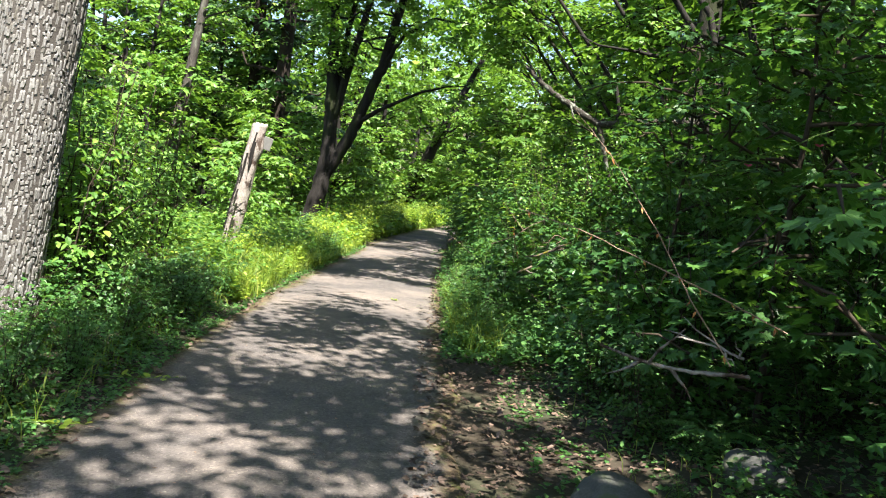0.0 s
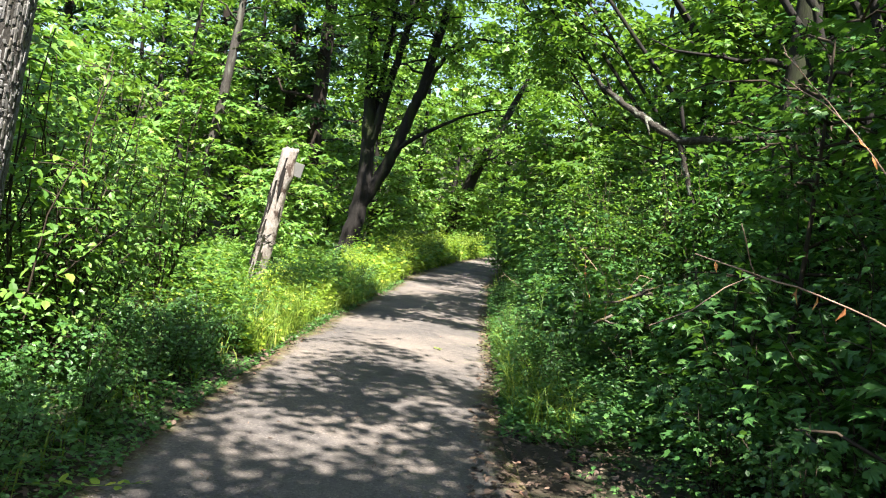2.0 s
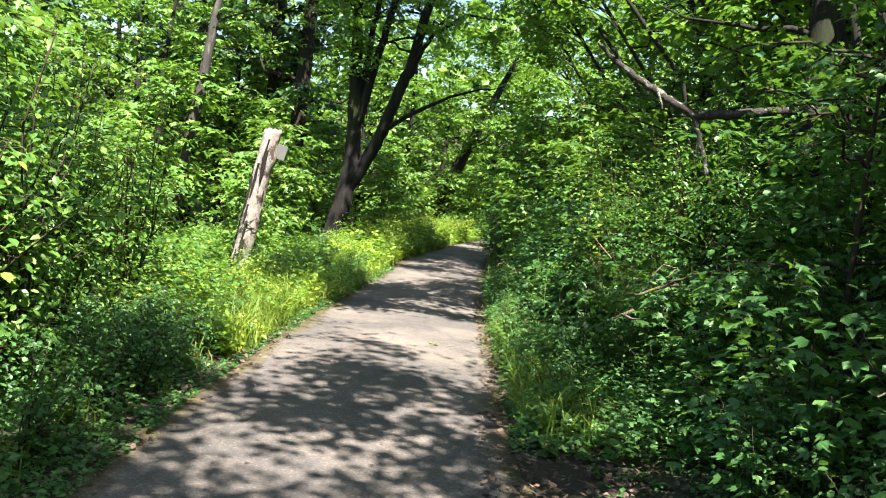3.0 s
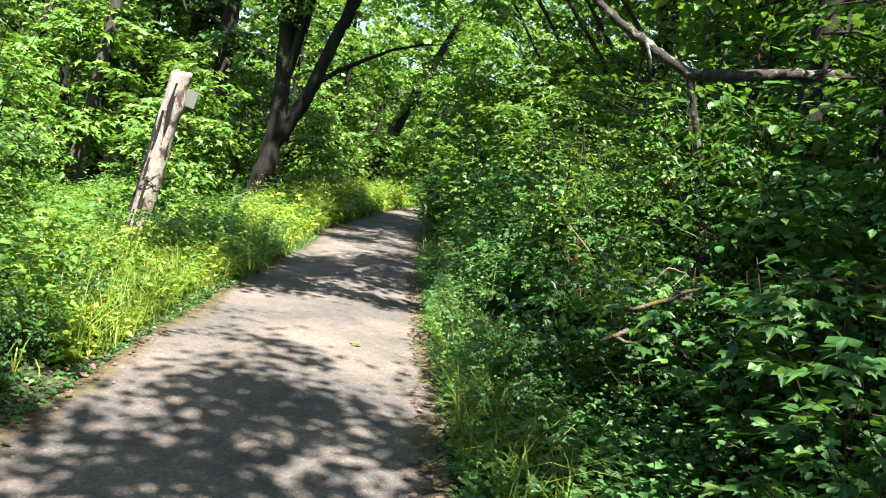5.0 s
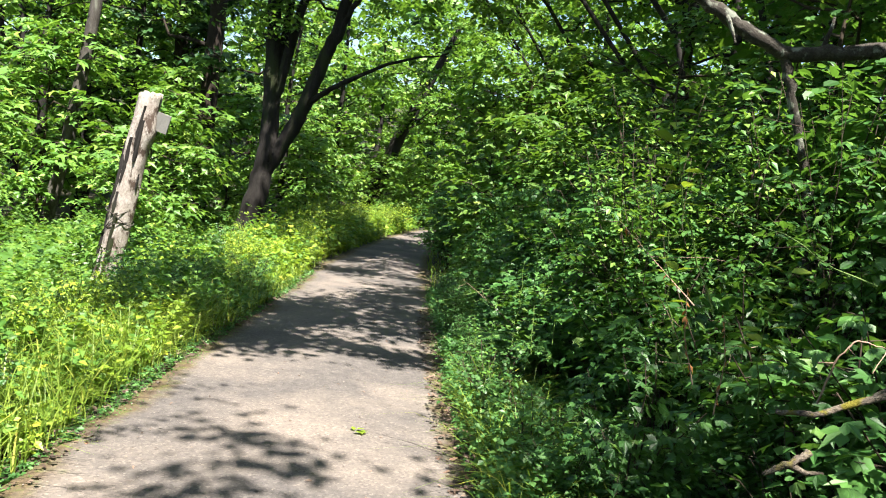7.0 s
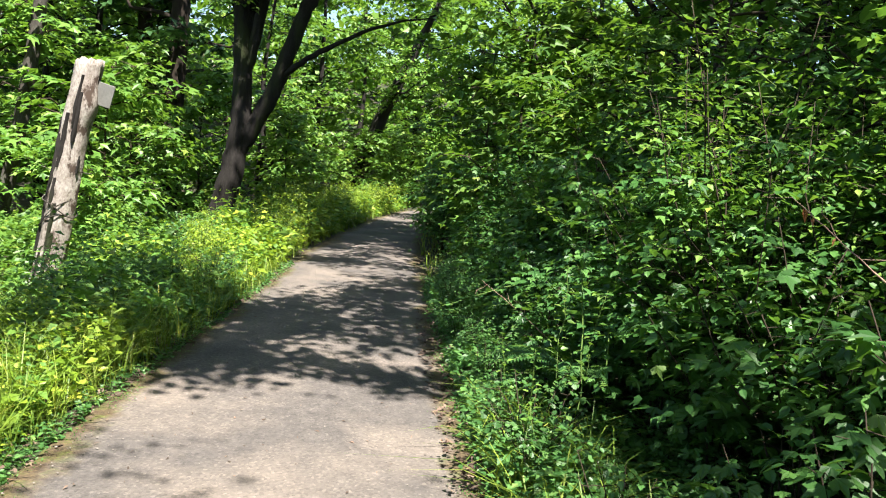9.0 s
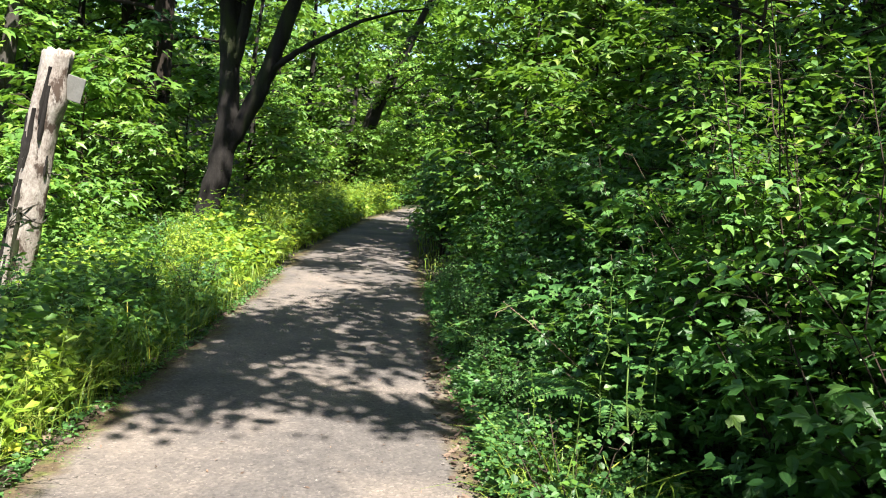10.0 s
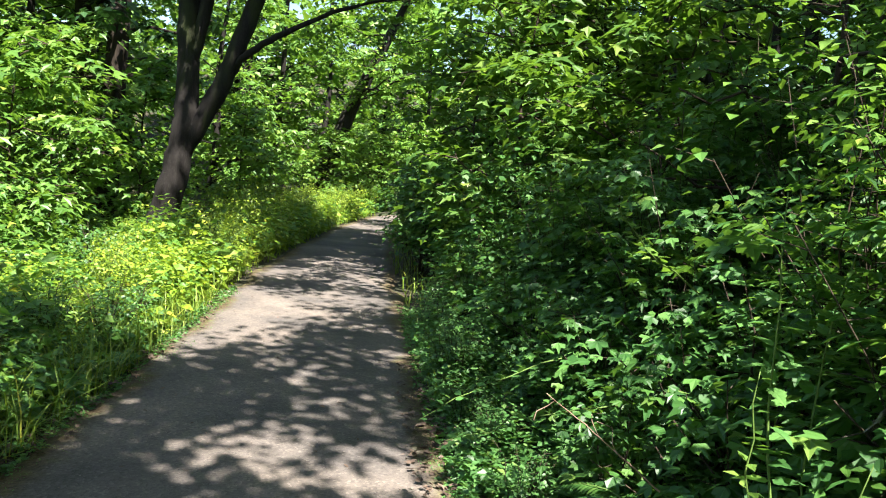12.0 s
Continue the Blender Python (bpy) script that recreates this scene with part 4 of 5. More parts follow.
# the bleached snag
def snag():
    ob = thing("dead_snag", "leaning bleached dead trunk with peeling bark and wire", "dead tree")
    rg = np.random.default_rng(12)
    foot, head = np.array([-5.22, 14.1, -0.95]), np.array([-4.58, 14.1, 2.49])
    n, sides = 40, 22
    V = []
    for i in range(n):
        f = i / (n - 1)
        c = foot + (head - foot) * f + np.array([0.03 * math.sin(5 * f), 0.02 * math.cos(4 * f), 0])
        for j in range(sides):
            a = 2 * math.pi * j / sides
            r = 0.178 - 0.02 * f + 0.05 * math.exp(-f * 9) + 0.012 * math.sin(3 * a + 4 * f) + 0.008 * math.sin(7 * a - 9 * f) + rg.normal(0, 0.004)
            r += 0.07 * math.exp(-((f - 0.84) / 0.06) ** 2) * max(0, math.cos(a + 0.3)) ** 2
            V.append(c + np.array([math.cos(a) * r, math.sin(a) * r, 0.0]))
    top = [rg.uniform(-0.03, 0.03) for _ in range(sides)]
    for j in range(sides):
        V[(n - 1) * sides + j] = V[(n - 1) * sides + j] + np.array([0, 0, top[j]])
    F = [(i * sides + j, i * sides + (j + 1) % sides, (i + 1) * sides + (j + 1) % sides, (i + 1) * sides + j) for i in range(n - 1) for j in range(sides)]
    V.append(head + np.array([0, 0, -0.03]))
    F += [((n - 1) * sides + j, (n - 1) * sides + (j + 1) % sides, len(V) - 1, len(V) - 1) for j in range(sides)]
    part("trunk", mesh_from("snag_trunk", np.array(V), quads_clean(np.array(F)), [DEADWOOD], True), ob)
    # strips of bark still on
    for k in range(16):
        f0 = rg.uniform(0.08, 0.85)
        f1 = f0 + rg.uniform(0.06, 0.2)
        a0 = rg.uniform(-2.8, 0.3)
        w = rg.uniform(0.1, 0.3)
        V, F = [], []
        for i in range(7):
            f = f0 + (f1 - f0) * i / 6
            c = foot + (head - foot) * f + np.array([0.03 * math.sin(5 * f), 0.02 * math.cos(4 * f), 0])
            ww = w * (0.5 + 0.5 * math.sin(math.pi * (i + 0.5) / 7)) * rg.uniform(0.7, 1.2)
            r = 0.194 - 0.02 * f + 0.05 * math.exp(-f * 9) + rg.uniform(0, 0.012)
            for q in (-1, -0.3, 0.3, 1):
                aa = a0 + q * ww
                rr = r + 0.008 * (1 - q * q) - (0.03 if abs(q) == 1 else 0)
                V.append(c + np.array([math.cos(aa) * rr, math.sin(aa) * rr, 0]))
        F = [(i * 4 + j, i * 4 + j + 1, i * 4 + j + 5, i * 4 + j + 4) for i in range(6) for j in range(3)]
        part("bark_strip", mesh_from("bark_strip", np.array(V), [np.array(F)], [BARK_DARK], True), ob, "peeling brown bark")
    # wire wound round it
    for f, tilt in ((0.425, 0.1), (0.47, -0.12), (0.45, 0.2)):
        P = []
        for j in range(25):
            a = 2 * math.pi * j / 24
            c = foot + (head - foot) * (f + 0.0)
            P.append(c + np.array([math.cos(a) * 0.2, math.sin(a) * 0.2, tilt * math.cos(a) + 0.02 * math.sin(3 * a)]))
        part("wire", limb_mesh("wire", [tube(P, np.full(25, 0.008), 5, False)], LICHEN_WOOD), ob, "grey wire loop")
    for f, d, ln in ((0.6, (1, -0.3, -0.15), 0.35), (0.57, (-0.8, -0.5, 0.3), 0.3)):
        c = foot + (head - foot) * f
        d = np.array(d)
        P = curve_points(c, c + d * ln, 6, 0.02, rg, sag=-0.05)
        part("twig", limb_mesh("snag_twig", [tube(P, np.linspace(0.012, 0.004, 6), 5)], LICHEN_WOOD), ob)
    # small board nailed near the top
    bm = bmesh.new()
    bmesh.ops.create_cube(bm, size=1, matrix=pose(-4.42, 14.08, 2.08, 6, 14, 8) @ Matrix.Diagonal((0.2, 0.022, 0.28, 1)))
    bmesh.ops.bevel(bm, geom=bm.edges[:], offset=0.004, segments=1, affect='EDGES')
    me = bpy.data.meshes.new("board")
    bm.to_mesh(me)
    bm.free()
    me.materials.append(WEATHERED)
    part("board", me, ob, "small weathered grey board")


snag()


# dead lichened branch in the thicket
def dead_branch():
    ob = thing("dead_branch", "broken grey lichen-covered dead branch over the thicket", "branch")
    rg = np.random.default_rng(14)
    for P, r in (([(1.08, 7.93, 3.34), (1.3, 7.9, 3.14), (1.6, 7.9, 2.96), (1.85, 7.9, 2.82), (2.14, 7.9, 2.69), (2.5, 7.85, 2.73), (2.9, 7.8, 2.8), (3.5, 7.9, 2.86)], (0.018, 0.032, 0.042, 0.046, 0.05, 0.046, 0.05, 0.065)),
                 ([(2.14, 7.9, 2.69), (2.24, 7.92, 2.4), (2.4, 7.95, 1.95), (2.5, 7.95, 1.4), (2.55, 7.95, 0.5)], (0.035, 0.028, 0.028, 0.032, 0.04))):
        P = np.array(P)
        k, kk = np.linspace(0, 1, len(P)), np.linspace(0, 1, 5 * len(P))
        Q = np.stack([np.interp(kk, k, P[:, j]) for j in range(3)], -1) + rg.normal(0, 0.006, (len(kk), 3))
        part("limb", limb_mesh("dead_limb", [tube(Q, np.interp(kk, k, r) * rg.uniform(0.88, 1.12, len(kk)), 10)], LICHEN_WOOD), ob)
    for a, b in (((2.36, 7.87, 2.7), (2.38, 7.83, 2.93)), ((1.35, 7.9, 3.1), (1.25, 7.85, 3.3)), ((1.7, 7.9, 2.93), (1.8, 7.8, 2.7))):
        part("stub", limb_mesh("stub", [tube(curve_points(a, b, 5, 0.01, rg), np.linspace(0.02, 0.008, 5), 6)], LICHEN_WOOD), ob)


dead_branch()


def stick(name, label, pts, r0, r1, mat, seed, leaves_on=0, category="branch", side=3):
    """A fallen or dead stick along pts, with some side twigs and withered leaves."""
    rg = np.random.default_rng(seed)
    ob = thing(name, label, category)
    P = np.array(pts, float)
    k, kk = np.linspace(0, 1, len(P)), np.linspace(0, 1, 5 * len(P))
    Q = np.stack([np.interp(kk, k, P[:, j]) for j in range(3)], -1) + rg.normal(0, r0 * 0.35, (len(kk), 3))
    part("stem", limb_mesh("stick", [tube(Q, np.linspace(r0, r1, len(kk)) * rg.uniform(0.9, 1.1, len(kk)), 7)], mat), ob)
    for _ in range(side):
        c = Q[rg.integers(len(Q) // 4, len(Q))]
        e = c + rg.normal(0, 0.1, 3)
        part("twig", limb_mesh("twig", [tube(curve_points(c, e, 4, 0.01, rg), np.linspace(r1, 0.0015, 4), 4)], mat), ob)
    if leaves_on:
        c = Q[rg.integers(0, len(Q), leaves_on)]
        D = np.array([0, 0, -1.0]) + rg.normal(0, 0.3, (leaves_on, 3))
        N = rg.normal(0, 1, (leaves_on, 3))
        V, F = leaves(c, D, N, rg.uniform(0.022, 0.045, leaves_on), LONG)
        part("withered_leaves", mesh_from("withered_leaves", V, [F], [RUST_LEAF]), ob, "hanging rust-brown leaves")
    return ob


stick("dead_twig", "long bare pinkish dead twig with withered leaves", [(2.5, 0.6, 1.12), (2.2, 0.56, 1.23), (1.93, 0.55, 1.32), (1.6, 0.56, 1.43), (1.34, 0.57, 1.48)], 0.0035, 0.0014, PALE_TWIG, 91, 14)
stick("dead_twig", "upright pale dead twig with withered brown leaves", [(2.3, 0.6, 0.95), (2.1, 0.62, 1.2), (1.93, 0.64, 1.46), (1.7, 0.67, 1.75), (1.49, 0.69, 1.96)], 0.0032, 0.0014, PALE_TWIG, 92, 12)
stick("mossy_log", "broken pale rotting branch with yellow moss in the thicket", [(1.42, 5.34, 0.985), (1.52, 5.28, 1.005), (1.66, 5.25, 1.08), (1.72, 5.25, 1.11), (1.78, 5.26, 1.11)], 0.008, 0.017, MOSS_WOOD, 93, category="log", side=2)
stick("mossy_log", "pale splintered branch under the thicket leaves", [(1.36, 5.2, 0.82), (1.43, 5.2, 0.86), (1.5, 5.22, 0.9)], 0.008, 0.013, MOSS_WOOD, 94, category="log", side=1)
stick("dry_twig", "thin arching bare twig above the mossy branch", [(1.62, 5.5, 1.0), (1.64, 5.46, 1.16), (1.69, 5.45, 1.24), (1.8, 5.46, 1.22)], 0.004, 0.002, PALE_TWIG, 97)
stick("fallen_branch", "fallen grey branch caught in the brush", [(1.77, 0.7, 0.94), (2.0, 0.72, 0.89), (2.2, 0.72, 0.88), (2.41, 0.7, 0.9)], 0.006, 0.01, DEADWOOD, 95, side=4)
stick("fallen_branch", "fallen forked grey branch caught in the brush", [(2.13, 0.9, 1.0), (2.28, 0.89, 0.985), (2.42, 0.86, 0.95)], 0.004, 0.007, DEADWOOD, 96, side=4)


# ---- litter, stones, pebbles ----
def litter():
    rg = np.random.default_rng(21)
    P = np.concatenate([strip_points(1, -3, 5.2, -0.3, 2.3, 6500, rg), strip_points(1, 5, 13, -0.25, 0.4, 1500, rg), strip_points(-1, -3, 7, -0.2, 0.4, 900, rg), strip_points(-1, 7, 16, -0.15, 0.15, 400, rg)])
    P[:, 2] = np.maximum(P[:, 2], 0.012) + rg.uniform(0.002, 0.022, len(P))
    a = rg.uniform(0, 2 * math.pi, len(P))
    D = np.stack([np.cos(a), np.sin(a), rg.normal(0, 0.25, len(P))], -1)
    N = np.array([0, 0, 1.0]) + rg.normal(0, 0.3, (len(P), 3))
    V, F = leaves(P, D, N, rg.uniform(0.02, 0.06, len(P)), TRIPLE)
    tagged(new("leaf_litter", mesh_from("leaf_litter", V, [F], [DEAD_LEAF])), "dry brown fallen leaves along the path edges", "leaf litter", kind="stuff")


def path_bits():
    rg = np.random.default_rng(22)
    y = rg.uniform(-2.5, 20, 4200)
    x = left_edge(y) + (right_edge(y) - left_edge(y)) * rg.uniform(0.02, 0.98, len(y))
    oct_v = np.array([(1, 0, 0), (0, 1, 0), (-1, 0, 0), (0, -1, 0), (0, 0, 0.7), (0, 0, -0.5)])
    oct_f = np.array([(0, 1, 4), (1, 2, 4), (2, 3, 4), (3, 0, 4), (1, 0, 5), (2, 1, 5), (3, 2, 5), (0, 3, 5)])
    s = rg.uniform(0.002, 0.006, len(y)) * (1 + (rg.uniform(0, 1, len(y)) > 0.97))
    V = np.stack([x, y, np.full(len(y), 0.018)], -1)[:, None] + oct_v[None] * s[:, None, None] * rg.uniform(0.6, 1.3, (len(y), 6, 1))
    F = oct_f[None] + (np.arange(len(y)) * 6)[:, None, None]
    tagged(new("pebbles", mesh_from("pebbles", V.reshape(-1, 3), [F.reshape(-1, 3)], [PEBBLE])), "tiny pale pebbles scattered on the path", "gravel", kind="stuff")
    n = 1000
    y = rg.uniform(-2.5, 18, n)
    x = left_edge(y) + (right_edge(y) - left_edge(y)) * rg.uniform(0.02, 0.98, n)
    a = rg.uniform(0, 2 * math.pi, n)
    P = np.stack([x, y, np.full(n, 0.022)], -1)
    D = np.stack([np.cos(a), np.sin(a), rg.normal(0, 0.2, n)], -1)
    V, F = leaves(P, D, np.array([0, 0, 1.0]) + rg.normal(0, 0.3, (n, 3)), rg.uniform(0.01, 0.055, n) * rg.uniform(0.4, 1, n), LONG)
    tagged(new("fallen_bits", mesh_from("fallen_bits", V, [F], [DEAD_LEAF])), "small brown leaf scraps lying on the path", "leaf litter", kind="stuff")


def boulder(x, y, r, seed):
    rg = np.random.default_rng(seed)
    bm = bmesh.new()
    bmesh.ops.create_icosphere(bm, subdivisions=4, radius=1)
    off = Vector(rg.uniform(0, 50, 3))
    for v in bm.verts:
        d = 1 + 0.28 * noise.noise(v.co * 1.2 + off) + 0.06 * noise.noise(v.co * 5 + off)
        v.co = Vector((v.co.x * 1.15, v.co.y, v.co.z * 0.72)) * d * r
    me = bpy.data.meshes.new("boulder")
    bm.to_mesh(me)
    bm.free()
    me.polygons.foreach_set("use_smooth", [True] * len(me.polygons))
    me.materials.append(STONE)
    ob = tagged(new("boulder", me), "half-buried grey-green mossy boulder in leaf litter", "rock")
    ob.matrix_basis = pose(x, y, float(ground_z(x, y)) + 0.02, 0, 0, rg.uniform(0, 360))


litter()
path_bits()
boulder(2.03, 1.35, 0.2, 31)
boulder(2.85, 1.75, 0.17, 32)


# ---- single plants and small things by the path ----
def sprig(name, label, base, tip, pairs, size, shape, mat, seed, bend=0.05, taper=0.55, stem_r=0.004, category="plant", start=0.2):
    """One stem with leaves in pairs, smaller towards the tip."""
    rg = np.random.default_rng(seed)
    ob = thing(name, label, category)
    P = curve_points(base, tip, 9, 0.01, rg)
    a = np.array(tip, float) - np.array(base, float)
    side = unit(np.cross(a, (0.3, 0.2, 1.0)) + 1e-4)
    P += side * (np.sin(np.linspace(0, math.pi, 9)) * bend)[:, None]
    part("stem", limb_mesh("sprig_stem", [tube(P, np.linspace(stem_r, stem_r * 0.35, 9), 5)], GREEN_STEM), ob)
    C, D, N, S = [], [], [], []
    for k in range(pairs):
        f = start + (1 - start) * (k + 0.5) / pairs
        c = np.array([np.interp(f, np.linspace(0, 1, 9), P[:, j]) for j in range(3)])
        turn = k * 1.6 + rg.uniform(-0.3, 0.3)
        for s in (0, math.pi):
            d = np.array([math.cos(turn + s), math.sin(turn + s), rg.uniform(-0.2, 0.45)])
            C.append(c + d * 0.012)
            D.append(d + rg.normal(0, 0.15, 3))
            N.append(np.array([0, 0, 1.0]) + rg.normal(0, 0.25, 3))
            S.append(size * (1 - taper * f) * rg.uniform(0.8, 1.15))
    V, F = leaves(np.array(C), np.array(D), np.array(N), np.array(S), shape)
    part("foliage", mesh_from("sprig_foliage", V, [F], [mat]), ob)
    return ob


def fern(x, y, z, fronds, length, seed, label="green sword fern with arching feathered fronds"):
    """Arching fronds with two rows of leaflets; each frond is a part."""
    rg = np.random.default_rng(seed)
    ob = thing("fern", label, "fern", "ferns in the thicket")
    for i in range(fronds):
        a = 2 * math.pi * i / fronds + rg.uniform(-0.3, 0.3)
        ln = length * rg.uniform(0.75, 1.1)
        k = np.linspace(0, 1, 12)
        out = np.array([math.cos(a), math.sin(a), 0])
        P = np.array([x, y, z]) + out * (ln * (0.25 * k + 0.75 * k ** 1.4))[:, None] + np.array([0, 0, 1.0]) * (ln * (1.1 * k - 0.95 * k ** 2))[:, None]
        V0, F0 = tube(P, np.linspace(0.004, 0.001, 12), 4)
        C, D, N, S = [], [], [], []
        side = np.array([-out[1], out[0], 0])
        for f in np.linspace(0.1, 0.98, 26):
            c = np.array([np.interp(f, k, P[:, j]) for j in range(3)])
            for s in (-1, 1):
                C.append(c)
                D.append(side * s + out * 0.35 + (0, 0, -0.1))
                N.append((0, 0, 1.0) + out * 0.3)
                S.append(ln * 0.2 * math.sin(math.pi * (0.12 + 0.86 * f)) + 0.008)
        V1, F1 = leaves(np.array(C), np.array(D), np.array(N), np.array(S), LONG)
        Q = quads_clean(F0)
        me = mesh_from("frond", np.vstack([V0, V1]), [*Q, F1 + len(V0)], [GREEN_STEM, LEAF_BROAD], False, [0] * len(Q) + [1])
        part("frond", me, ob)


def grass_clump(x, y, n, height, lean, seed, width=0.005):
    rg = np.random.default_rng(seed)
    P = np.stack([x + rg.normal(0, 0.05, n), y + rg.normal(0, 0.06, n), np.full(n, float(ground_z(x, y)))], -1)
    V, F = blades(P, height * rg.uniform(0.6, 1.2, n), lean, rg, width)
    ob = thing("grass_clump", "clump of long arching grass blades at the path edge", "grass", "grass clumps by the thicket")
    part("blade_tuft", mesh_from("blade_tuft", V, [F], [GRASS]), ob)


for i, (x, y, h) in enumerate(((0.62, 7.3, 0.75), (0.52, 7.9, 0.7), (0.55, 8.2, 0.8), (0.95, 7.0, 0.9), (-2.05, 9.4, 0.6), (-2.15, 10.2, 0.65), (-1.9, 8.3, 0.55), (-2.2, 11.3, 0.5))):
    grass_clump(x, y, 14, h * 0.8, 1.3, 200 + i, 0.004)

fern(0.9, 9.1, float(ground_z(0.9, 9.1)) + 0.35, 9, 0.5, 301)
fern(0.8, 9.5, float(ground_z(0.8, 9.5)) + 0.3, 8, 0.42, 302)
fern(1.5, 6.9, float(ground_z(1.5, 6.9)) + 0.25, 8, 0.5, 303)
fern(2.7, 2.2, float(ground_z(2.7, 2.2)) + 0.05, 8, 0.5, 304)

sprig("tall_herb", "tall nettle-like herb with toothed paired leaves", (0.88, 8.65, 0.45), (0.83, 8.82, 1.58), 17, 0.115, TOOTHED, LEAF_SMALL, 401, stem_r=0.005)
sprig("tall_herb", "tall upright herb with pointed light green leaves", (1.05, 8.9, 0.5), (1.12, 8.95, 1.5), 16, 0.105, TOOTHED, LEAF_SMALL, 402, stem_r=0.005)
sprig("leafy_shoot", "young shoot with pointed light green leaves", (0.72, 8.5, 0.5), (0.74, 8.63, 1.13), 13, 0.068, OVATE, LEAF_CANOPY, 403)
sprig("leafy_shoot", "young shoot with small sunlit leaves", (0.82, 8.3, 0.4), (0.92, 8.4, 1.0), 13, 0.077, OVATE, LEAF_CANOPY, 404)
sprig("leafy_shoot", "short shoot with small light green leaves", (0.62, 8.1, 0.25), (0.55, 8.0, 0.75), 12, 0.063, OVATE, LEAF_CANOPY, 405)
sprig("leafy_shoot", "short shoot with pale leaves at the path edge", (0.55, 8.7, 0.2), (0.42, 8.6, 0.7), 12, 0.054, OVATE, LEAF_CANOPY, 406)
sprig("large_leaf_shoot", "tall shoot with large bright green pointed leaves", (1.42, 6.15, 1.2), (1.1, 5.97, 2.02), 7, 0.115, OVAL, LEAF_FRESH, 421, stem_r=0.005, taper=0.3, start=0.5)
sprig("large_leaf_shoot", "young shoot of big yellow-green translucent leaves", (1.3, 6.0, 0.95), (1.13, 5.89, 1.52), 6, 0.1, OVAL, LEAF_FRESH, 422, taper=0.3, start=0.45)
sprig("large_leaf_shoot", "slender shoot with large light green leaves", (1.62, 6.0, 0.8), (1.5, 5.6, 1.45), 7, 0.1, OVAL, LEAF_FRESH, 423, taper=0.3, start=0.4)
sprig("leafy_branch", "overhanging branch end with large sunlit oval leaves", (1.9, 6.9, 1.6), (1.35, 6.3, 2.0), 9, 0.085, OVAL, LEAF_SMALL, 407, category="branch")
sprig("leafy_branch", "overhanging branch end with light green oval leaves", (2.0, 6.0, 1.4), (1.45, 6.2, 1.65), 9, 0.085, OVAL, LEAF_SMALL, 408, category="branch")
sprig("leafy_branch", "sunlit branch of whitish-green leaves above the thicket", (1.4, 8.9, 1.9), (0.6, 8.2, 2.12), 13, 0.085, OVAL, LEAF_SMALL, 409, category="branch")
sprig("leafy_branch", "sunlit spray of bright green leaves over the thicket", (1.9, 8.9, 2.1), (1.25, 8.2, 2.3), 13, 0.085, OVATE, LEAF_CANOPY, 431, category="branch")
sprig("leafy_branch", "sunlit drooping spray of light green leaves", (1.7, 8.5, 2.05), (0.98, 8.3, 2.02), 13, 0.08, OVATE, LEAF_CANOPY, 432, category="branch")
sprig("leafy_branch", "bright leaf spray leaning from the tall shrubs", (2.1, 8.6, 2.4), (1.45, 8.1, 2.55), 13, 0.085, OVATE, LEAF_CANOPY, 433, category="branch")
sprig("leafy_branch", "sunlit arching branch of light green leaves", (1.6, 9.2, 1.8), (0.9, 8.5, 1.95), 13, 0.085, OVAL, LEAF_SMALL, 410, category="branch")
sprig("leafy_branch", "branch of pale leaves reaching towards the path", (0.9, 9.6, 1.2), (0.42, 9.0, 1.5), 16, 0.068, OVATE, LEAF_CANOPY, 411, category="branch")
sprig("leafy_branch", "low branch of bluish-green leaves over the path edge", (0.7, 9.8, 0.7), (0.02, 9.4, 0.62), 12, 0.075, ROUND, LEAF_SMALL, 412, category="branch")
sprig("leafy_branch", "low branch of round leaves over the path edge", (0.6, 10.6, 0.7), (-0.08, 10.0, 0.5), 12, 0.07, ROUND, LEAF_SMALL, 413, category="branch")
sprig("leafy_branch", "hanging branch of broad lobed leaves in shade", (2.9, 1.6, 2.1), (2.2, 1.5, 1.75), 9, 0.11, LOBED, LEAF_BROAD, 414, category="branch")
sprig("leafy_branch", "spreading branch of broad lobed leaves", (3.2, 2.2, 1.9), (2.4, 2.0, 1.72), 10, 0.11, LOBED, LEAF_BROAD, 415, category="branch")

stick("dry_twig", "bare reddish twig leaning out of the thicket", [(1.38, 6.3, 1.2), (1.22, 6.45, 1.36), (1.057, 6.606, 1.53)], 0.0032, 0.0012, PALE_TWIG, 501, 4)
stick("dry_twig", "long pale twig lying across the leaves", [(2.0, 7.3, 1.02), (1.7, 7.38, 1.03), (1.36, 7.42, 1.01)], 0.0032, 0.0012, PALE_TWIG, 502)
stick("dry_twig", "dry forked twig with rust-brown leaves", [(1.35, 6.05, 0.9), (1.28, 6.01, 1.1), (1.25, 5.95, 1.3)], 0.0032, 0.0012, PALE_TWIG, 503, 14)
stick("dry_twig", "thin twig hung with rust-brown leaves", [(1.5, 6.2, 0.75), (1.5, 6.15, 1.0), (1.45, 6.1, 1.2)], 0.0032, 0.0012, PALE_TWIG, 504, 12)
stick("dry_twig", "grey crooked twig in the thicket", [(1.25, 9.0, 0.9), (1.15, 8.8, 1.0), (1.2, 8.7, 1.15), (1.1, 8.6, 1.25)], 0.008, 0.003, LICHEN_WOOD, 505)
stick("dry_twig", "long thin twig between the leaves", [(0.75, 9.3, 0.55), (0.5, 9.2, 0.75), (0.3, 9.1, 0.9)], 0.0032, 0.0012, PALE_TWIG, 506)


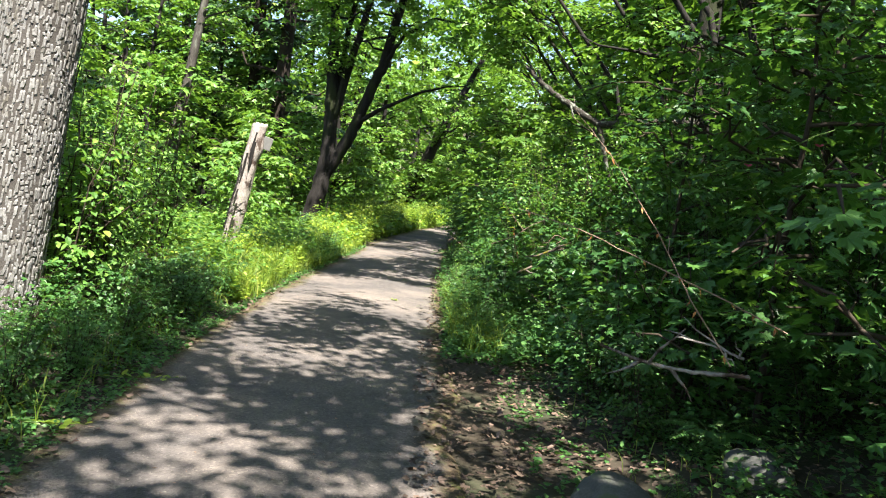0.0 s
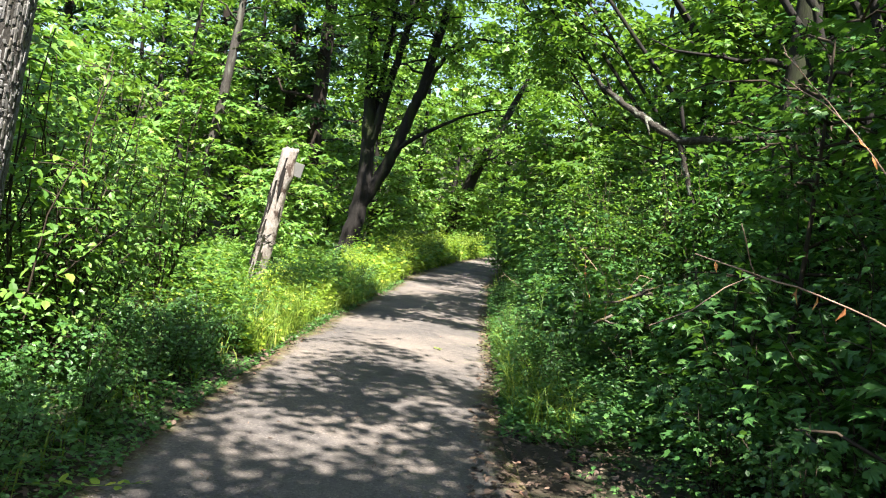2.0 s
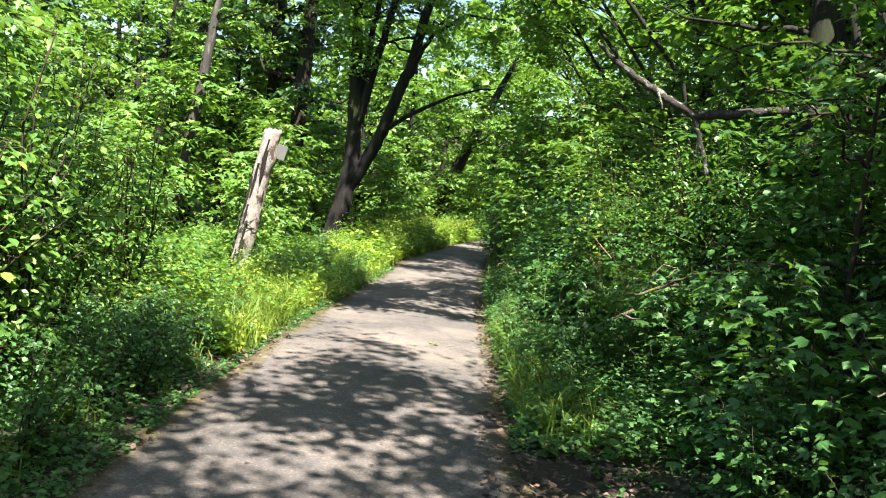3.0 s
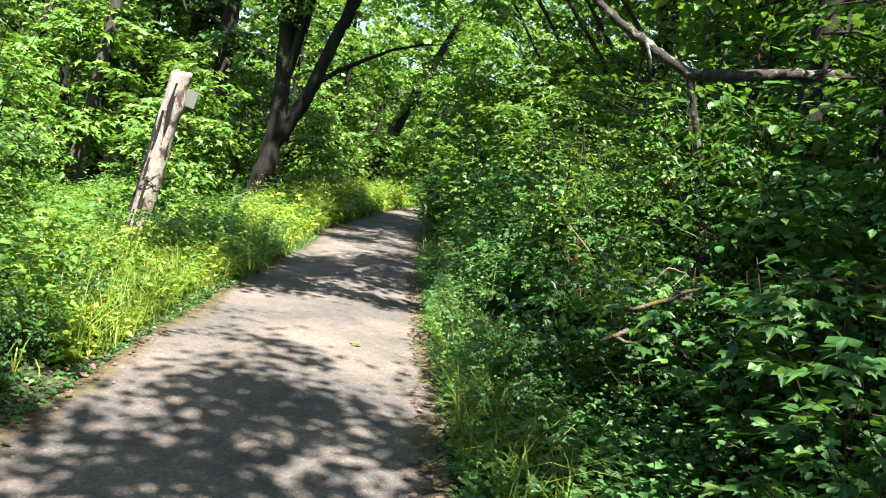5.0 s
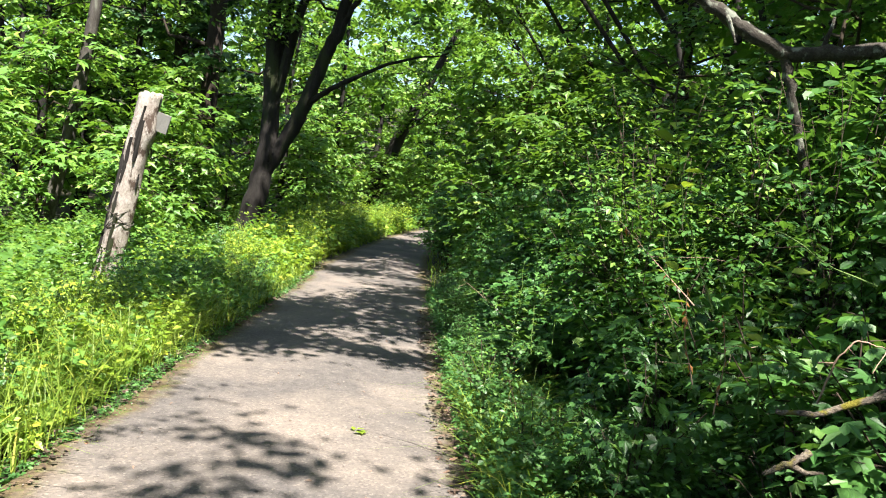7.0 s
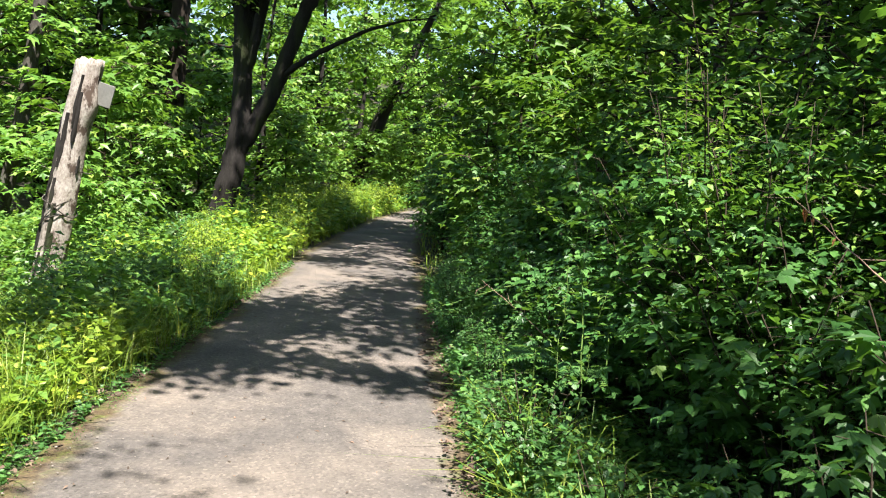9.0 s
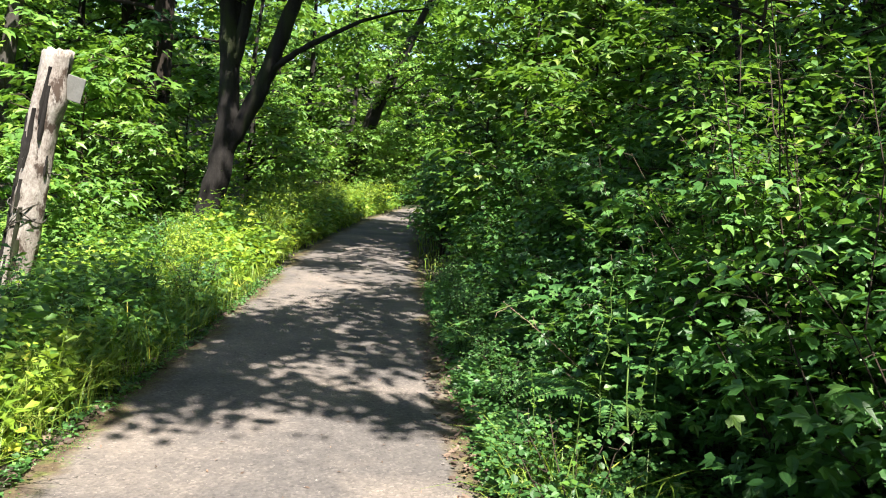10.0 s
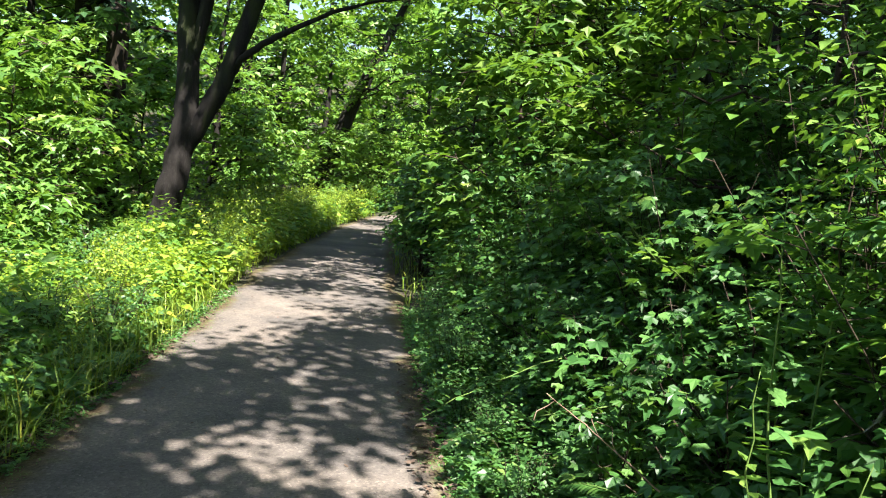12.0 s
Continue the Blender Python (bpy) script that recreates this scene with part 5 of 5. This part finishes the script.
def blossom(x, y, z, seed):
    """A small pink flower on a short stalk."""
    rg = np.random.default_rng(seed)
    ob = thing("pink_flower", "small bright pink flower on a leafy shrub", "flower", "pink flowers in the thicket")
    a = np.linspace(0, 2 * math.pi, 6)[:5]
    D = np.stack([np.cos(a), np.sin(a), np.full(5, 0.5)], -1)
    V, F = leaves(np.tile([x, y, z], (5, 1)), D, np.tile([0, 0, 1.0], (5, 1)) + 0 * D, np.full(5, 0.035), ROUND)
    part("petal_ring", mesh_from("petal_ring", V, [F], [PETAL]), ob)
    part("stalk", limb_mesh("stalk", [tube(curve_points((x, y, z), (x + 0.1, y + 0.05, z - 0.18), 4, 0.005, rg), [0.003, 0.002, 0.002, 0.002], 4)], GREEN_STEM), ob)


blossom(2.6, 2.0, 1.89, 601)
blossom(2.97, 2.0, 2.05, 602)

# a tuft of green leaves dropped on the path
tuft = thing("dropped_leaves", "small tuft of green leaves lying on the path", "leaf")
rg0 = np.random.default_rng(701)
a0 = rg0.uniform(0, 2 * math.pi, 7)
V, F = leaves(np.stack([-0.21 + rg0.normal(0, 0.02, 7), 7.56 + rg0.normal(0, 0.02, 7), np.full(7, 0.03)], -1), np.stack([np.cos(a0), np.sin(a0), np.full(7, 0.15)], -1), np.tile([0, 0.1, 1.0], (7, 1)), np.full(7, 0.06), OVATE)
part("leaf_tuft", mesh_from("leaf_tuft", V, [F], [LEAF_FRESH]), tuft)


# moss cushions along the edge of the path
def edge_moss():
    rg = np.random.default_rng(801)
    spots = [strip_points(-1, 6.5, 16, -0.16, 0.04, 1, rg)[0] for _ in range(50)] + [strip_points(1, 8, 14, -0.15, 0.05, 1, rg)[0] for _ in range(18)]
    P = np.concatenate([c + rg.normal(0, 1, (60, 3)) * (0.05, 0.09, 0) for c in spots])
    P[:, 2] = 0.014
    a = rg.uniform(0, 2 * math.pi, len(P))
    D = np.stack([np.cos(a), np.sin(a), rg.uniform(0.3, 1.4, len(P))], -1)
    V, F = leaves(P, D, rg.normal(0, 1, (len(P), 3)), rg.uniform(0.005, 0.013, len(P)), PLAIN)
    tagged(new("edge_moss", mesh_from("edge_moss", V, [F], [LEAF_SMALL])), "thin yellow-green moss on the path edge", "moss", kind="stuff")


edge_moss()
sprig("trailing_vine", "trailing runner with pairs of round leaves on the path", (-1.25, 2.0, 0.05), (-0.75, 2.35, 0.03), 8, 0.08, ROUND, LEAF_FRESH, 851, bend=0.04, category="vine")
sprig("trailing_vine", "short runner with round leaves over the path edge", (-1.05, 1.0, 0.06), (-0.75, 1.15, 0.04), 5, 0.08, ROUND, LEAF_FRESH, 852, bend=0.03, category="vine")
